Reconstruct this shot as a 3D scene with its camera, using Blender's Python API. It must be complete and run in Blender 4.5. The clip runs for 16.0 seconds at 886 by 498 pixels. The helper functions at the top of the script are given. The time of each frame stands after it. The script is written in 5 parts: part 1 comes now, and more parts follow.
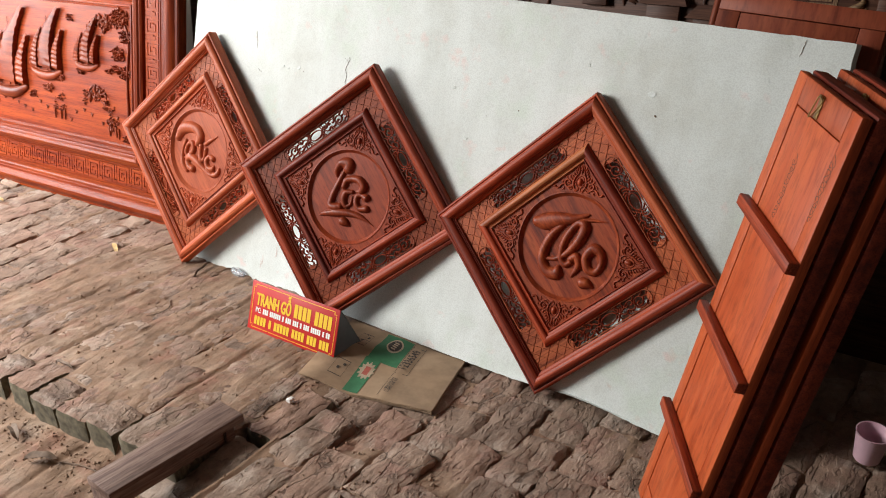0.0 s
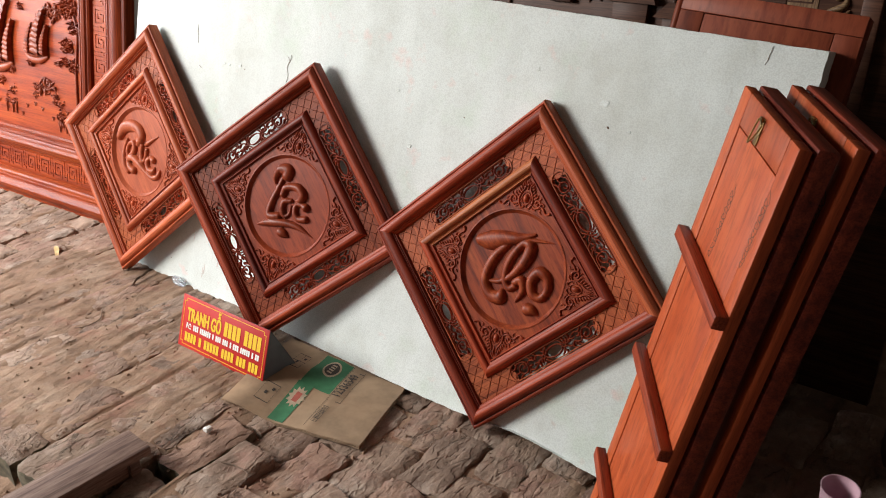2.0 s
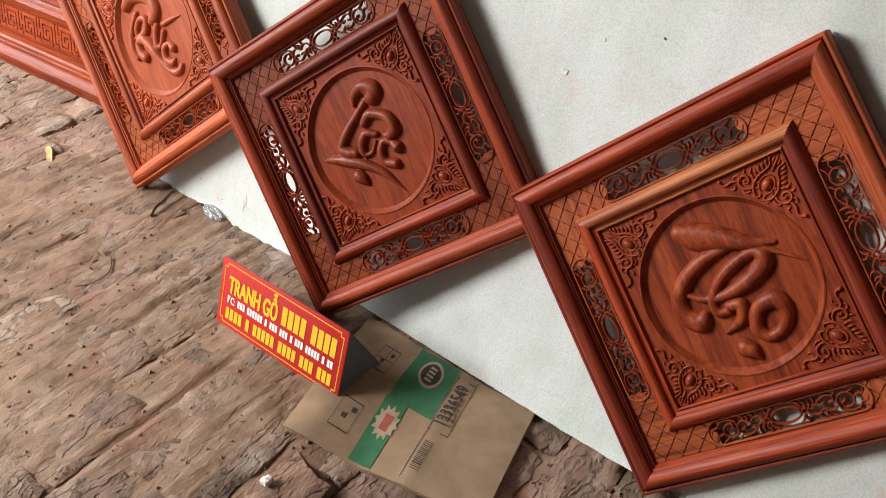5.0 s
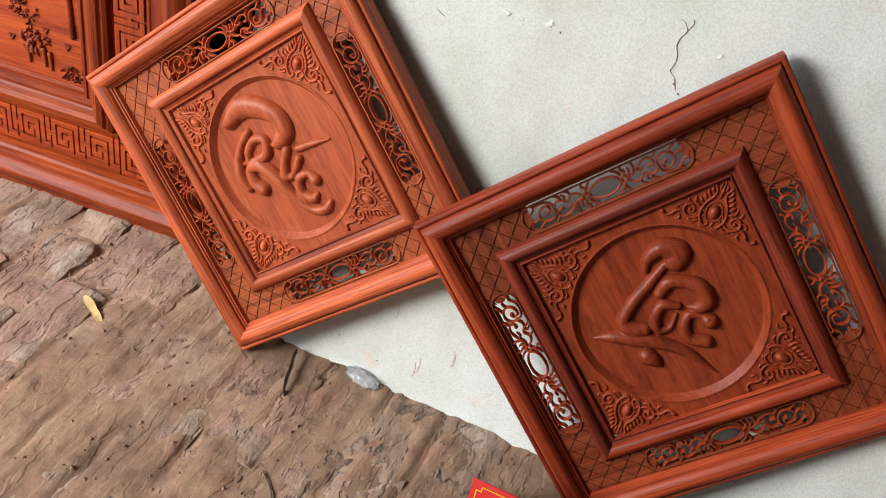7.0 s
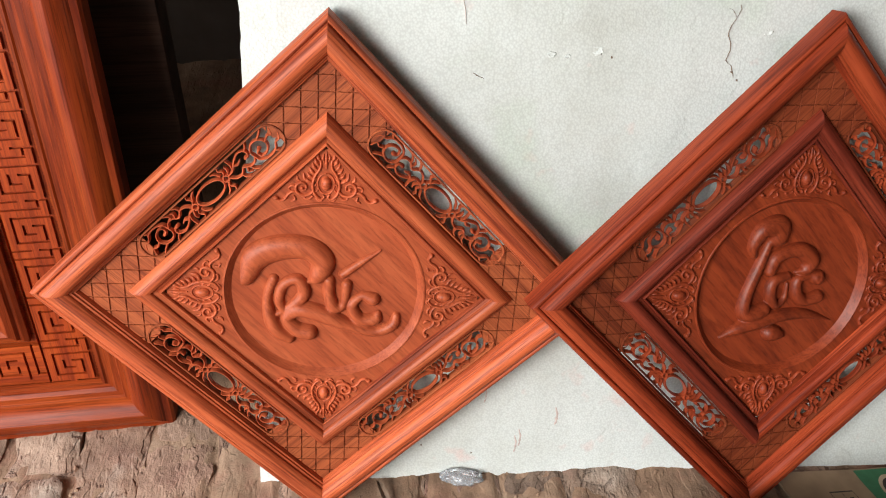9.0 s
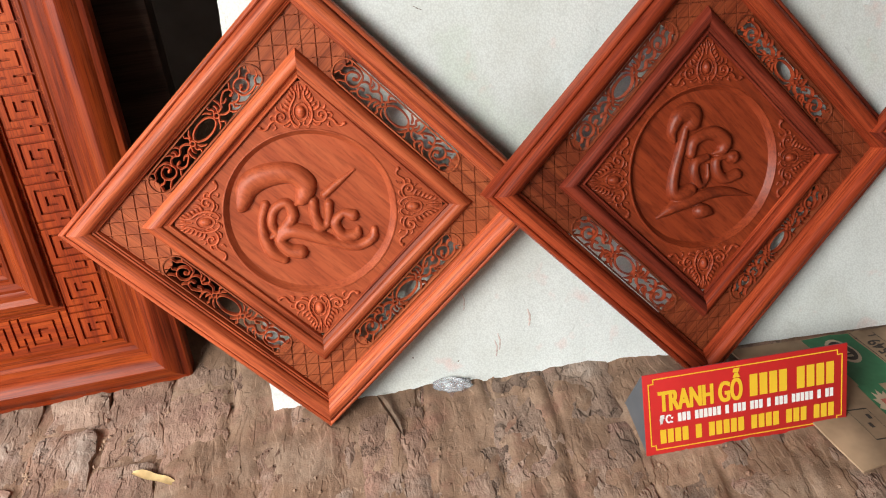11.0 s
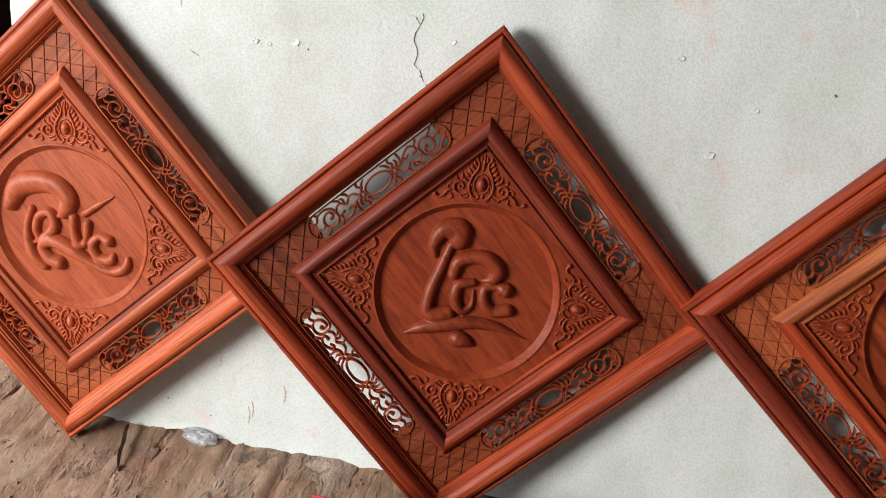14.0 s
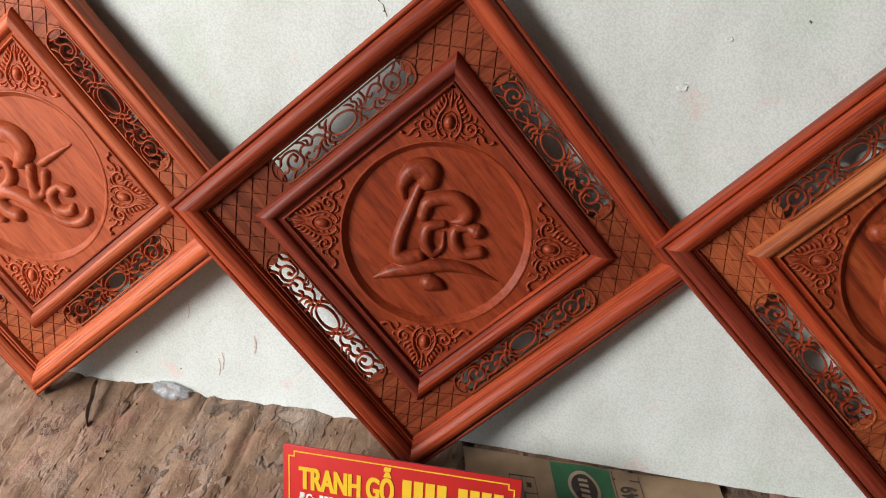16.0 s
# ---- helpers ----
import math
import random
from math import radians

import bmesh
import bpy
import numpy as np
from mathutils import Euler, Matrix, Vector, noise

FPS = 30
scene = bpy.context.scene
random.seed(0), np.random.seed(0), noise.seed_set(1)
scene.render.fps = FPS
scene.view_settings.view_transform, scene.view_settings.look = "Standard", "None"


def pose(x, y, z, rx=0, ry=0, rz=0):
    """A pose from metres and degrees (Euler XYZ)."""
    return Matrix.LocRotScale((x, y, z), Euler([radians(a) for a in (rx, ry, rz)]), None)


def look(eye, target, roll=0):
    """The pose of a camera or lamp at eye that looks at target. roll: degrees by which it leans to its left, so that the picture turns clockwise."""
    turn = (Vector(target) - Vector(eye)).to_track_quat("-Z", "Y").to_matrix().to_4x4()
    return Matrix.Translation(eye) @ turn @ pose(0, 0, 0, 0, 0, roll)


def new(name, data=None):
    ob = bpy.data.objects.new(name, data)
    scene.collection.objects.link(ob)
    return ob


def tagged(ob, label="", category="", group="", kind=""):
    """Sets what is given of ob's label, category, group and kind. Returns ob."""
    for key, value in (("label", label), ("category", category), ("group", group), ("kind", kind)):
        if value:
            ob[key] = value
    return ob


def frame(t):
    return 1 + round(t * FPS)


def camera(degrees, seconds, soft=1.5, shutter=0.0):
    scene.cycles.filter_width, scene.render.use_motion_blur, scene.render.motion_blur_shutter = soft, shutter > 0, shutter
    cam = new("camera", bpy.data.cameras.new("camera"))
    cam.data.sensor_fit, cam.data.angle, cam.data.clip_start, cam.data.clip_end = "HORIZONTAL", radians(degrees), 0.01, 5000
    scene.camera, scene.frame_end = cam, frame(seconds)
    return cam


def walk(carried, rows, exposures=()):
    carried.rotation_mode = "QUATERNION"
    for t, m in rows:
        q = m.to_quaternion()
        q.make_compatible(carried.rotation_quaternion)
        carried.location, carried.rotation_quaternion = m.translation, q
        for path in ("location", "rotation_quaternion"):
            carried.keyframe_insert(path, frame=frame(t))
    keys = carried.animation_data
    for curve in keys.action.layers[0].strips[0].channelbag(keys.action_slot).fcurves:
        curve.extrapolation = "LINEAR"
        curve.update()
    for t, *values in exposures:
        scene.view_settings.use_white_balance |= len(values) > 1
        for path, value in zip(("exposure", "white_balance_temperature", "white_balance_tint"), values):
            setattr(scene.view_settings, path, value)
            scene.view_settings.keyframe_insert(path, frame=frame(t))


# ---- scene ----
cam = camera(53.6, 16.0, soft=1.1)
PATH = [
    (0, (2.402, -1.676, 1.351), (1.323, -0.232, 0.485), -2.3),
    (0.5, (2.42, -1.665, 1.349), (1.36, -0.206, 0.483), -2.9),
    (1, (2.451, -1.552, 1.348), (1.38, -0.096, 0.491), -3.4),
    (1.5, (2.472, -1.442, 1.342), (1.352, -0.018, 0.495), -2.9),
    (2, (2.443, -1.377, 1.323), (1.332, 0.03, 0.436), -1.9),
    (2.5, (2.294, -1.293, 1.313), (1.217, 0.119, 0.394), -1.3),
    (3, (2.165, -1.23, 1.299), (1.068, 0.151, 0.358), -2.5),
    (3.2, (2.145, -1.207, 1.292), (1.034, 0.152, 0.333), -3.4),
    (5.3, (1.614, -0.895, 1.258), (0.671, 0.317, -0.024), 1.3),
    (5.5, (1.52, -0.919, 1.276), (0.619, 0.314, -0.015), 2.1),
    (6, (1.307, -0.856, 1.263), (0.484, 0.386, -0.071), 1.8),
    (6.5, (1.036, -0.751, 1.258), (0.322, 0.548, -0.084), 3.0),
    (7, (0.752, -0.853, 1.28), (0.177, 0.514, -0.062), 4.8),
    (7.5, (0.562, -0.91, 1.291), (0.116, 0.509, -0.046), 4.3),
    (8, (0.349, -0.803, 1.298), (0.027, 0.632, -0.057), 0.6),
    (8.5, (0.202, -0.73, 1.287), (0.223, 0.711, -0.099), 3.6),
    (8.7, (0.136, -0.736, 1.29), (0.219, 0.708, -0.091), 2.2),
    (10.8, (0.142, -1.094, 1.212), (0.222, 0.552, 0.08), -6.1),
    (11, (0.146, -1.103, 1.201), (0.276, 0.486, -0.006), -5.9),
    (11.5, (0.303, -1.101, 1.199), (0.506, 0.463, -0.032), -5.3),
    (12, (0.473, -1.028, 1.153), (0.527, 0.524, -0.107), -7.2),
    (12.5, (0.61, -0.837, 1.136), (0.559, 0.714, -0.127), -4.6),
    (13, (0.677, -0.794, 1.144), (0.432, 0.756, -0.095), -2.0),
    (13.5, (0.866, -0.903, 1.188), (0.498, 0.662, -0.002), -0.4),
    (14, (0.934, -0.918, 1.188), (0.539, 0.671, 0.04), -1.2),
    (14.5, (0.955, -0.915, 1.191), (0.523, 0.681, 0.066), -1.5),
    (15, (0.955, -0.921, 1.186), (0.523, 0.663, 0.044), -1.5),
    (15.5, (0.962, -0.915, 1.159), (0.573, 0.651, -0.023), -1.9),
    (16, (0.954, -0.907, 1.14), (0.602, 0.643, -0.074), -1.7),
]
walk(cam, [(t, look(eye, target, roll)) for t, eye, target, roll in PATH], exposures=[(0, 0.12), (1.0, 0.17), (2.0, 0.18), (2.5, 0.24), (3.0, 0.10), (5.5, 0.22), (6.5, 0.06), (7.0, -0.06), (7.5, 0.02), (8.5, -0.06), (11.0, -0.06), (12.5, 0.0), (16.0, 0.0)])

# ---- light ----
world = bpy.data.worlds.new("sky")
scene.world = world
world.use_nodes = True
sky = world.node_tree.nodes.new("ShaderNodeTexSky")
sky.sky_type = "NISHITA"
sky.sun_disc = False
sky.sun_elevation, sky.sun_rotation = radians(38), radians(-70)
world.node_tree.nodes["Background"].inputs[1].default_value = 0.08
world.node_tree.links.new(sky.outputs[0], world.node_tree.nodes["Background"].inputs[0])

sun = new("sun", bpy.data.lights.new("sun", "SUN"))
sun.data.energy, sun.data.angle, sun.data.color = 0.8, radians(20), (1.0, 0.95, 0.88)
sun.matrix_world = look((-6.0, -6.0, 6.5), (0, 0, 0))


def daylight(name, eye, target, wide, high, watts, colour):
    """An added area lamp that stands in for the sky's light, inside the shed or at its open side."""
    lamp = new(name, bpy.data.lights.new(name, "AREA"))
    lamp.data.shape, lamp.data.size, lamp.data.size_y = "RECTANGLE", wide, high
    lamp.data.energy, lamp.data.color = watts, colour
    lamp.matrix_world = look(eye, target)
    return lamp


daylight("daylight_corner", (-1.70, -2.25, 2.08), (0.5, 0.0, 0.25), 1.4, 1.2, 178, (1.0, 0.968, 0.925))
daylight("daylight_side", (-2.35, -0.60, 1.05), (-0.5, -0.35, 0.0), 1.3, 1.0, 52, (0.95, 0.98, 1.0))


# ---- materials ----
def material(name):
    m = bpy.data.materials.new(name)
    m.use_nodes = True
    return m, m.node_tree.nodes, m.node_tree.links, m.node_tree.nodes["Principled BSDF"]


def ramp(nodes, stops):
    r = nodes.new("ShaderNodeValToRGB")
    while len(r.color_ramp.elements) < len(stops):
        r.color_ramp.elements.new(0.5)
    for e, (at, c) in zip(r.color_ramp.elements, stops):
        e.position, e.color = at, (*c, 1)
    return r


def mapped(nodes, links, scale, rot=(0, 0, 0), shift=True):
    """Object coordinates, stretched; each object takes another piece of the pattern."""
    co, mp = nodes.new("ShaderNodeTexCoord"), nodes.new("ShaderNodeMapping")
    mp.inputs["Scale"].default_value, mp.inputs["Rotation"].default_value = scale, [radians(a) for a in rot]
    links.new(co.outputs["Object"], mp.inputs["Vector"])
    if shift:
        info, mul = nodes.new("ShaderNodeObjectInfo"), nodes.new("ShaderNodeMath")
        mul.operation = "MULTIPLY"
        mul.inputs[1].default_value = 37.0
        links.new(info.outputs["Random"], mul.inputs[0])
        links.new(mul.outputs[0], mp.inputs["Location"])
    return mp.outputs[0]


def noise_tex(nodes, links, vec, scale, detail=4.0, rough=0.6):
    n = nodes.new("ShaderNodeTexNoise")
    n.inputs["Scale"].default_value, n.inputs["Detail"].default_value, n.inputs["Roughness"].default_value = scale, detail, rough
    links.new(vec, n.inputs["Vector"])
    return n.outputs["Fac"]


def mixed(nodes, links, fac, a, b, mode="MIX"):
    m = nodes.new("ShaderNodeMix")
    m.data_type, m.blend_type = "RGBA", mode
    for value, socket in ((fac, m.inputs[0]), (a, m.inputs[6]), (b, m.inputs[7])):
        if hasattr(value, "links"):
            links.new(value, socket)
        else:
            socket.default_value = value if socket == m.inputs[0] else (*value, 1)
    return m.outputs[2]


def bump(nodes, links, height, strength, distance, normal=None, invert=False):
    b = nodes.new("ShaderNodeBump")
    b.invert = invert
    b.inputs["Strength"].default_value, b.inputs["Distance"].default_value = strength, distance
    links.new(height, b.inputs["Height"])
    if normal is not None:
        links.new(normal, b.inputs["Normal"])
    return b.outputs[0]


def wood(name, pale, mid, dark, rough=0.42, coat=0.0, rot=(0, 0, 0), along=(1.2, 16, 16), fine=1.0, uneven=0.25, sheen=0.26, streak=0.8):
    """Timber with its grain along local x (turned by rot): broad bands, fine pores and an uneven sheen."""
    m, nodes, links, out = material(name)
    vec = mapped(nodes, links, along, rot)
    bands = noise_tex(nodes, links, vec, 2.2, 5, 0.62)
    col = ramp(nodes, [(0.32, dark), (0.47, mid), (0.72, pale)])
    links.new(bands, col.inputs[0])
    vec2 = mapped(nodes, links, (along[0] * 5, along[1] * 14, along[2] * 14), rot)
    pores = noise_tex(nodes, links, vec2, 1.6, 3, 0.7)
    pr = ramp(nodes, [(0.36, (0.42, 0.36, 0.34)), (0.52, (1, 1, 1))])
    links.new(pores, pr.inputs[0])
    c = mixed(nodes, links, 0.8 * fine, col.outputs[0], pr.outputs[0], "MULTIPLY")
    vec3 = mapped(nodes, links, (along[0] * 1.5, along[1] * 4, along[2] * 4), rot)
    streaks = noise_tex(nodes, links, vec3, 2.0, 4, 0.65)
    dark_streak = ramp(nodes, [(0.36, (0.56, 0.46, 0.44)), (0.50, (0.98, 0.97, 0.97)), (0.68, (1.16, 1.18, 1.18))])
    links.new(streaks, dark_streak.inputs[0])
    c = mixed(nodes, links, streak, c, dark_streak.outputs[0], "MULTIPLY")
    info = nodes.new("ShaderNodeObjectInfo")
    tone = ramp(nodes, [(0.0, (1 - uneven,) * 3), (1.0, (1 + uneven * 0.5,) * 3)])
    links.new(info.outputs["Random"], tone.inputs[0])
    c = mixed(nodes, links, 1.0, c, tone.outputs[0], "MULTIPLY")
    links.new(c, out.inputs["Base Color"])
    rr = nodes.new("ShaderNodeMapRange")
    rr.inputs[3].default_value, rr.inputs[4].default_value = rough - 0.08, rough + 0.14
    links.new(noise_tex(nodes, links, mapped(nodes, links, (9, 9, 9)), 1.0, 3), rr.inputs[0])
    links.new(rr.outputs[0], out.inputs["Roughness"])
    links.new(bump(nodes, links, pores, 0.25, 0.0009), out.inputs["Normal"])
    out.inputs["Specular IOR Level"].default_value = sheen
    out.inputs["Coat Weight"].default_value, out.inputs["Coat Roughness"].default_value = coat, 0.18
    return m


ROSE = wood("rosewood", (0.484, 0.085, 0.027), (0.360, 0.052, 0.017), (0.175, 0.021, 0.007), rough=0.47, sheen=0.28)
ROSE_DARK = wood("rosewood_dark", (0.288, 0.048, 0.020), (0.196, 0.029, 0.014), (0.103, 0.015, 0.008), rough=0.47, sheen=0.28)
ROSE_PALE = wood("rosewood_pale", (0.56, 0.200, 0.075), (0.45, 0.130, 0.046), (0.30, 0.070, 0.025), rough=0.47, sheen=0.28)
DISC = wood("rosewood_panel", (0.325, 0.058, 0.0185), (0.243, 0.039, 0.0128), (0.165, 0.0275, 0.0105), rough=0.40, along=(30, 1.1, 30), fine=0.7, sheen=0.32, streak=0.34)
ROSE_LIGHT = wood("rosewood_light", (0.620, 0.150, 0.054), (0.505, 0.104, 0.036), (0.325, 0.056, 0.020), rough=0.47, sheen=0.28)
DISC_LIGHT = wood("rosewood_light_panel", (0.550, 0.130, 0.050), (0.455, 0.095, 0.035), (0.360, 0.070, 0.026), rough=0.43, along=(30, 1.1, 30), fine=0.6, sheen=0.28, streak=0.3)
CARVED_LIGHT = wood("rosewood_light_carving", (0.570, 0.130, 0.050), (0.480, 0.100, 0.037), (0.350, 0.066, 0.026), rough=0.42, fine=0.6)
HATCH_LIGHT = wood("rosewood_light_hatched", (0.520, 0.140, 0.050), (0.410, 0.098, 0.035), (0.260, 0.056, 0.021), rough=0.5)
CARVED = wood("rosewood_carving", (0.412, 0.077, 0.027), (0.330, 0.055, 0.020), (0.237, 0.037, 0.014), rough=0.42, fine=0.6)
DISC_STRIPED = wood("rosewood_striped_panel", (0.400, 0.088, 0.026), (0.255, 0.042, 0.013), (0.120, 0.020, 0.008), rough=0.43, along=(24, 0.9, 24), fine=0.7, sheen=0.28, streak=0.45)
HATCH = wood("rosewood_hatched", (0.290, 0.068, 0.024), (0.230, 0.048, 0.018), (0.145, 0.027, 0.010), rough=0.5)
VARNISH = wood("varnished_redwood", (0.390, 0.070, 0.011), (0.280, 0.040, 0.008), (0.150, 0.017, 0.0045), rough=0.42, coat=0.02, sheen=0.20, streak=0.45)
VARNISH_CARVED = wood("varnished_carving", (0.310, 0.054, 0.012), (0.220, 0.035, 0.009), (0.125, 0.018, 0.006), rough=0.40, coat=0.03, sheen=0.22, fine=0.5, streak=0.3)
ORANGE = wood("oiled_orange_wood", (0.490, 0.108, 0.034), (0.415, 0.077, 0.022), (0.330, 0.053, 0.014), rough=0.42, along=(14, 1.0, 14), streak=0.22, fine=0.6)
ORANGE_X = wood("oiled_orange_batten", (0.412, 0.074, 0.024), (0.330, 0.051, 0.017), (0.227, 0.031, 0.011), rough=0.45)
# red-brown wood with the shade behind the foam board in its colour
SHADED_RED = wood("shaded_red_wood", (0.270, 0.070, 0.032), (0.215, 0.048, 0.022), (0.150, 0.030, 0.014), rough=0.45, along=(14, 1.2, 14), streak=0.3, fine=0.5)
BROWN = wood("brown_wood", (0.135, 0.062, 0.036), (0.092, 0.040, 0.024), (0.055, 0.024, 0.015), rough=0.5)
GILT = wood("pale_carved_wood", (0.33, 0.22, 0.12), (0.25, 0.15, 0.075), (0.15, 0.08, 0.04), rough=0.45)
GREY_PLANK = wood("weathered_plank", (0.30, 0.215, 0.175), (0.20, 0.135, 0.110), (0.10, 0.066, 0.055), rough=0.7, along=(2.0, 22, 22))
BLACK_WOOD = wood("dark_wood", (0.075, 0.040, 0.026), (0.05, 0.026, 0.017), (0.028, 0.015, 0.010), rough=0.55)


def foam_material():
    m, nodes, links, out = material("expanded_foam")
    vec = mapped(nodes, links, (1, 1, 1), shift=False)
    beads = nodes.new("ShaderNodeTexVoronoi")
    beads.feature = "F1"
    beads.inputs["Scale"].default_value = 300
    links.new(vec, beads.inputs["Vector"])
    dirt = noise_tex(nodes, links, vec, 3.2, 5, 0.65)
    dr = ramp(nodes, [(0.30, (0.60, 0.63, 0.59)), (0.50, (0.70, 0.75, 0.73)), (0.72, (0.75, 0.80, 0.785))])
    links.new(dirt, dr.inputs[0])
    spots = noise_tex(nodes, links, vec, 13, 3, 0.5)
    sr = ramp(nodes, [(0.74, (0, 0, 0)), (0.82, (0.6, 0.6, 0.6))])
    links.new(spots, sr.inputs[0])
    c = mixed(nodes, links, sr.outputs[0], dr.outputs[0], (0.56, 0.42, 0.34))
    streak = noise_tex(nodes, links, mapped(nodes, links, (9, 0.8, 0.8), shift=False), 1.5, 4)
    st = ramp(nodes, [(0.3, (0.9, 0.9, 0.89)), (0.55, (1, 1, 1))])
    links.new(streak, st.inputs[0])
    c = mixed(nodes, links, 0.7, c, st.outputs[0], "MULTIPLY")
    for seed, scale, low, tint in ((3.0, 14, 0.63, (0.74, 0.52, 0.48)), (8.0, 5, 0.56, (0.58, 0.68, 0.58))):
        stain = ramp(nodes, [(low, (0, 0, 0)), (low + 0.12, (0.55, 0.55, 0.55))])
        mp = mapped(nodes, links, (1, 1, 1), shift=False)
        mp.node.inputs["Location"].default_value = (seed, seed, seed)
        links.new(noise_tex(nodes, links, mp, scale, 4, 0.55), stain.inputs[0])
        c = mixed(nodes, links, stain.outputs[0], c, tint)
    # bead shading put into the colour: bright crowns, darker gaps
    grain = ramp(nodes, [(0.0, (1.05, 1.05, 1.05)), (0.35, (1.0, 1.0, 1.0)), (0.75, (0.88, 0.88, 0.88))])
    links.new(beads.outputs["Distance"], grain.inputs[0])
    c = mixed(nodes, links, 1.0, c, grain.outputs[0], "MULTIPLY")
    links.new(c, out.inputs["Base Color"])
    out.inputs["Roughness"].default_value = 0.62
    dent = ramp(nodes, [(0.66, (1, 1, 1)), (0.72, (0, 0, 0))])
    links.new(noise_tex(nodes, links, vec, 26, 2, 0.4), dent.inputs[0])
    b1 = bump(nodes, links, beads.outputs["Distance"], 0.22, 0.0014, None, True)
    b1 = bump(nodes, links, dent.outputs[0], 0.3, 0.0016, b1)
    b2 = bump(nodes, links, noise_tex(nodes, links, vec, 7, 2), 0.30, 0.005, b1)
    links.new(b2, out.inputs["Normal"])
    return m


FOAM = foam_material()


def crevices(nodes, links, vec, scale, warp):
    """Thin broken cracks: the borders of warped cells, where a noise lets them show."""
    add = nodes.new("ShaderNodeVectorMath")
    add.operation = "MULTIPLY_ADD"
    links.new(warp, add.inputs[0])
    add.inputs[1].default_value = (0.05, 0.05, 0.05)
    links.new(vec, add.inputs[2])
    cells = nodes.new("ShaderNodeTexVoronoi")
    cells.feature = "DISTANCE_TO_EDGE"
    cells.inputs["Scale"].default_value = scale
    links.new(add.outputs[0], cells.inputs["Vector"])
    line = ramp(nodes, [(0.0, (0.25, 0.23, 0.22)), (0.045, (1, 1, 1))])
    links.new(cells.outputs["Distance"], line.inputs[0])
    where = ramp(nodes, [(0.50, (1, 1, 1)), (0.60, (0, 0, 0))])
    links.new(noise_tex(nodes, links, vec, scale * 0.55, 3), where.inputs[0])
    return mixed(nodes, links, where.outputs[0], line.outputs[0], (1.0, 1.0, 1.0))


def earthy(name, stops, patch, dust, relief, joints, cracked, by_object):
    """Trodden earth and worn brick: broad stains, reddish and dusty patches, fine grit and streaked, flaking relief along y."""
    m, nodes, links, out = material(name)
    vec = mapped(nodes, links, (1, 1, 1), shift=by_object)
    long = mapped(nodes, links, (1, 0.38, 1), shift=by_object)
    big, mid, grit = noise_tex(nodes, links, vec, 4.6, 6, 0.62), noise_tex(nodes, links, vec, 24, 6, 0.65), noise_tex(nodes, links, vec, 330, 3, 0.6)
    flakes = noise_tex(nodes, links, long, 30, 5, 0.6)
    col = ramp(nodes, stops)
    links.new(big, col.inputs[0])
    c = col.outputs[0]
    if by_object:
        info = nodes.new("ShaderNodeObjectInfo")
        body = ramp(nodes, [(0.0, (0.70, 0.67, 0.68)), (0.3, (0.98, 0.94, 0.94)), (0.55, (1.02, 0.86, 0.83)), (0.75, (0.86, 0.84, 0.84)), (1.0, (1.20, 1.16, 1.18))])
        links.new(info.outputs["Random"], body.inputs[0])
        c = mixed(nodes, links, 1.0, c, body.outputs[0], "MULTIPLY")
    for where, scale, low, high, tint in ((0.0, 8.5, 0.53, 0.66, patch), (5.0, 6.0, 0.54, 0.68, dust)):
        mp = mapped(nodes, links, (1, 1, 1), shift=by_object)
        if not by_object:
            mp.node.inputs["Location"].default_value = (where, where, where)
        else:
            mp.node.inputs["Rotation"].default_value = (where, where, 0)
        spread = ramp(nodes, [(low, (0, 0, 0)), (high, (0.8, 0.8, 0.8))])
        links.new(noise_tex(nodes, links, mp, scale, 6, 0.62), spread.inputs[0])
        c = mixed(nodes, links, spread.outputs[0], c, tint)
    tone = ramp(nodes, [(0.32, (0.62, 0.59, 0.58)), (0.50, (1, 1, 1)), (0.68, (1.20, 1.19, 1.18))])
    links.new(mid, tone.inputs[0])
    c = mixed(nodes, links, 0.75, c, tone.outputs[0], "MULTIPLY")
    sand = ramp(nodes, [(0.34, (0.76, 0.74, 0.72)), (0.60, (1.08, 1.08, 1.08))])
    links.new(grit, sand.inputs[0])
    c = mixed(nodes, links, 0.6, c, sand.outputs[0], "MULTIPLY")
    cut = crevices(nodes, links, long, joints, mid)
    links.new(mixed(nodes, links, cracked, c, cut, "MULTIPLY"), out.inputs["Base Color"])
    out.inputs["Roughness"].default_value = 0.86
    ledge = ramp(nodes, [(0.38, (0, 0, 0)), (0.40, (0.3, 0.3, 0.3)), (0.49, (0.36, 0.36, 0.36)), (0.51, (0.7, 0.7, 0.7)), (0.60, (0.75, 0.75, 0.75)), (0.62, (1, 1, 1))])
    links.new(noise_tex(nodes, links, long, 13, 4, 0.58), ledge.inputs[0])
    b = bump(nodes, links, cut, cracked, 0.008)
    b = bump(nodes, links, ledge.outputs[0], 1.0, relief * 0.40, b)
    b = bump(nodes, links, flakes, 1.0, relief * 0.50, b)
    b = bump(nodes, links, mid, 1.0, relief * 0.30, b)
    links.new(bump(nodes, links, grit, 0.5, 0.0010, b), out.inputs["Normal"])
    return m


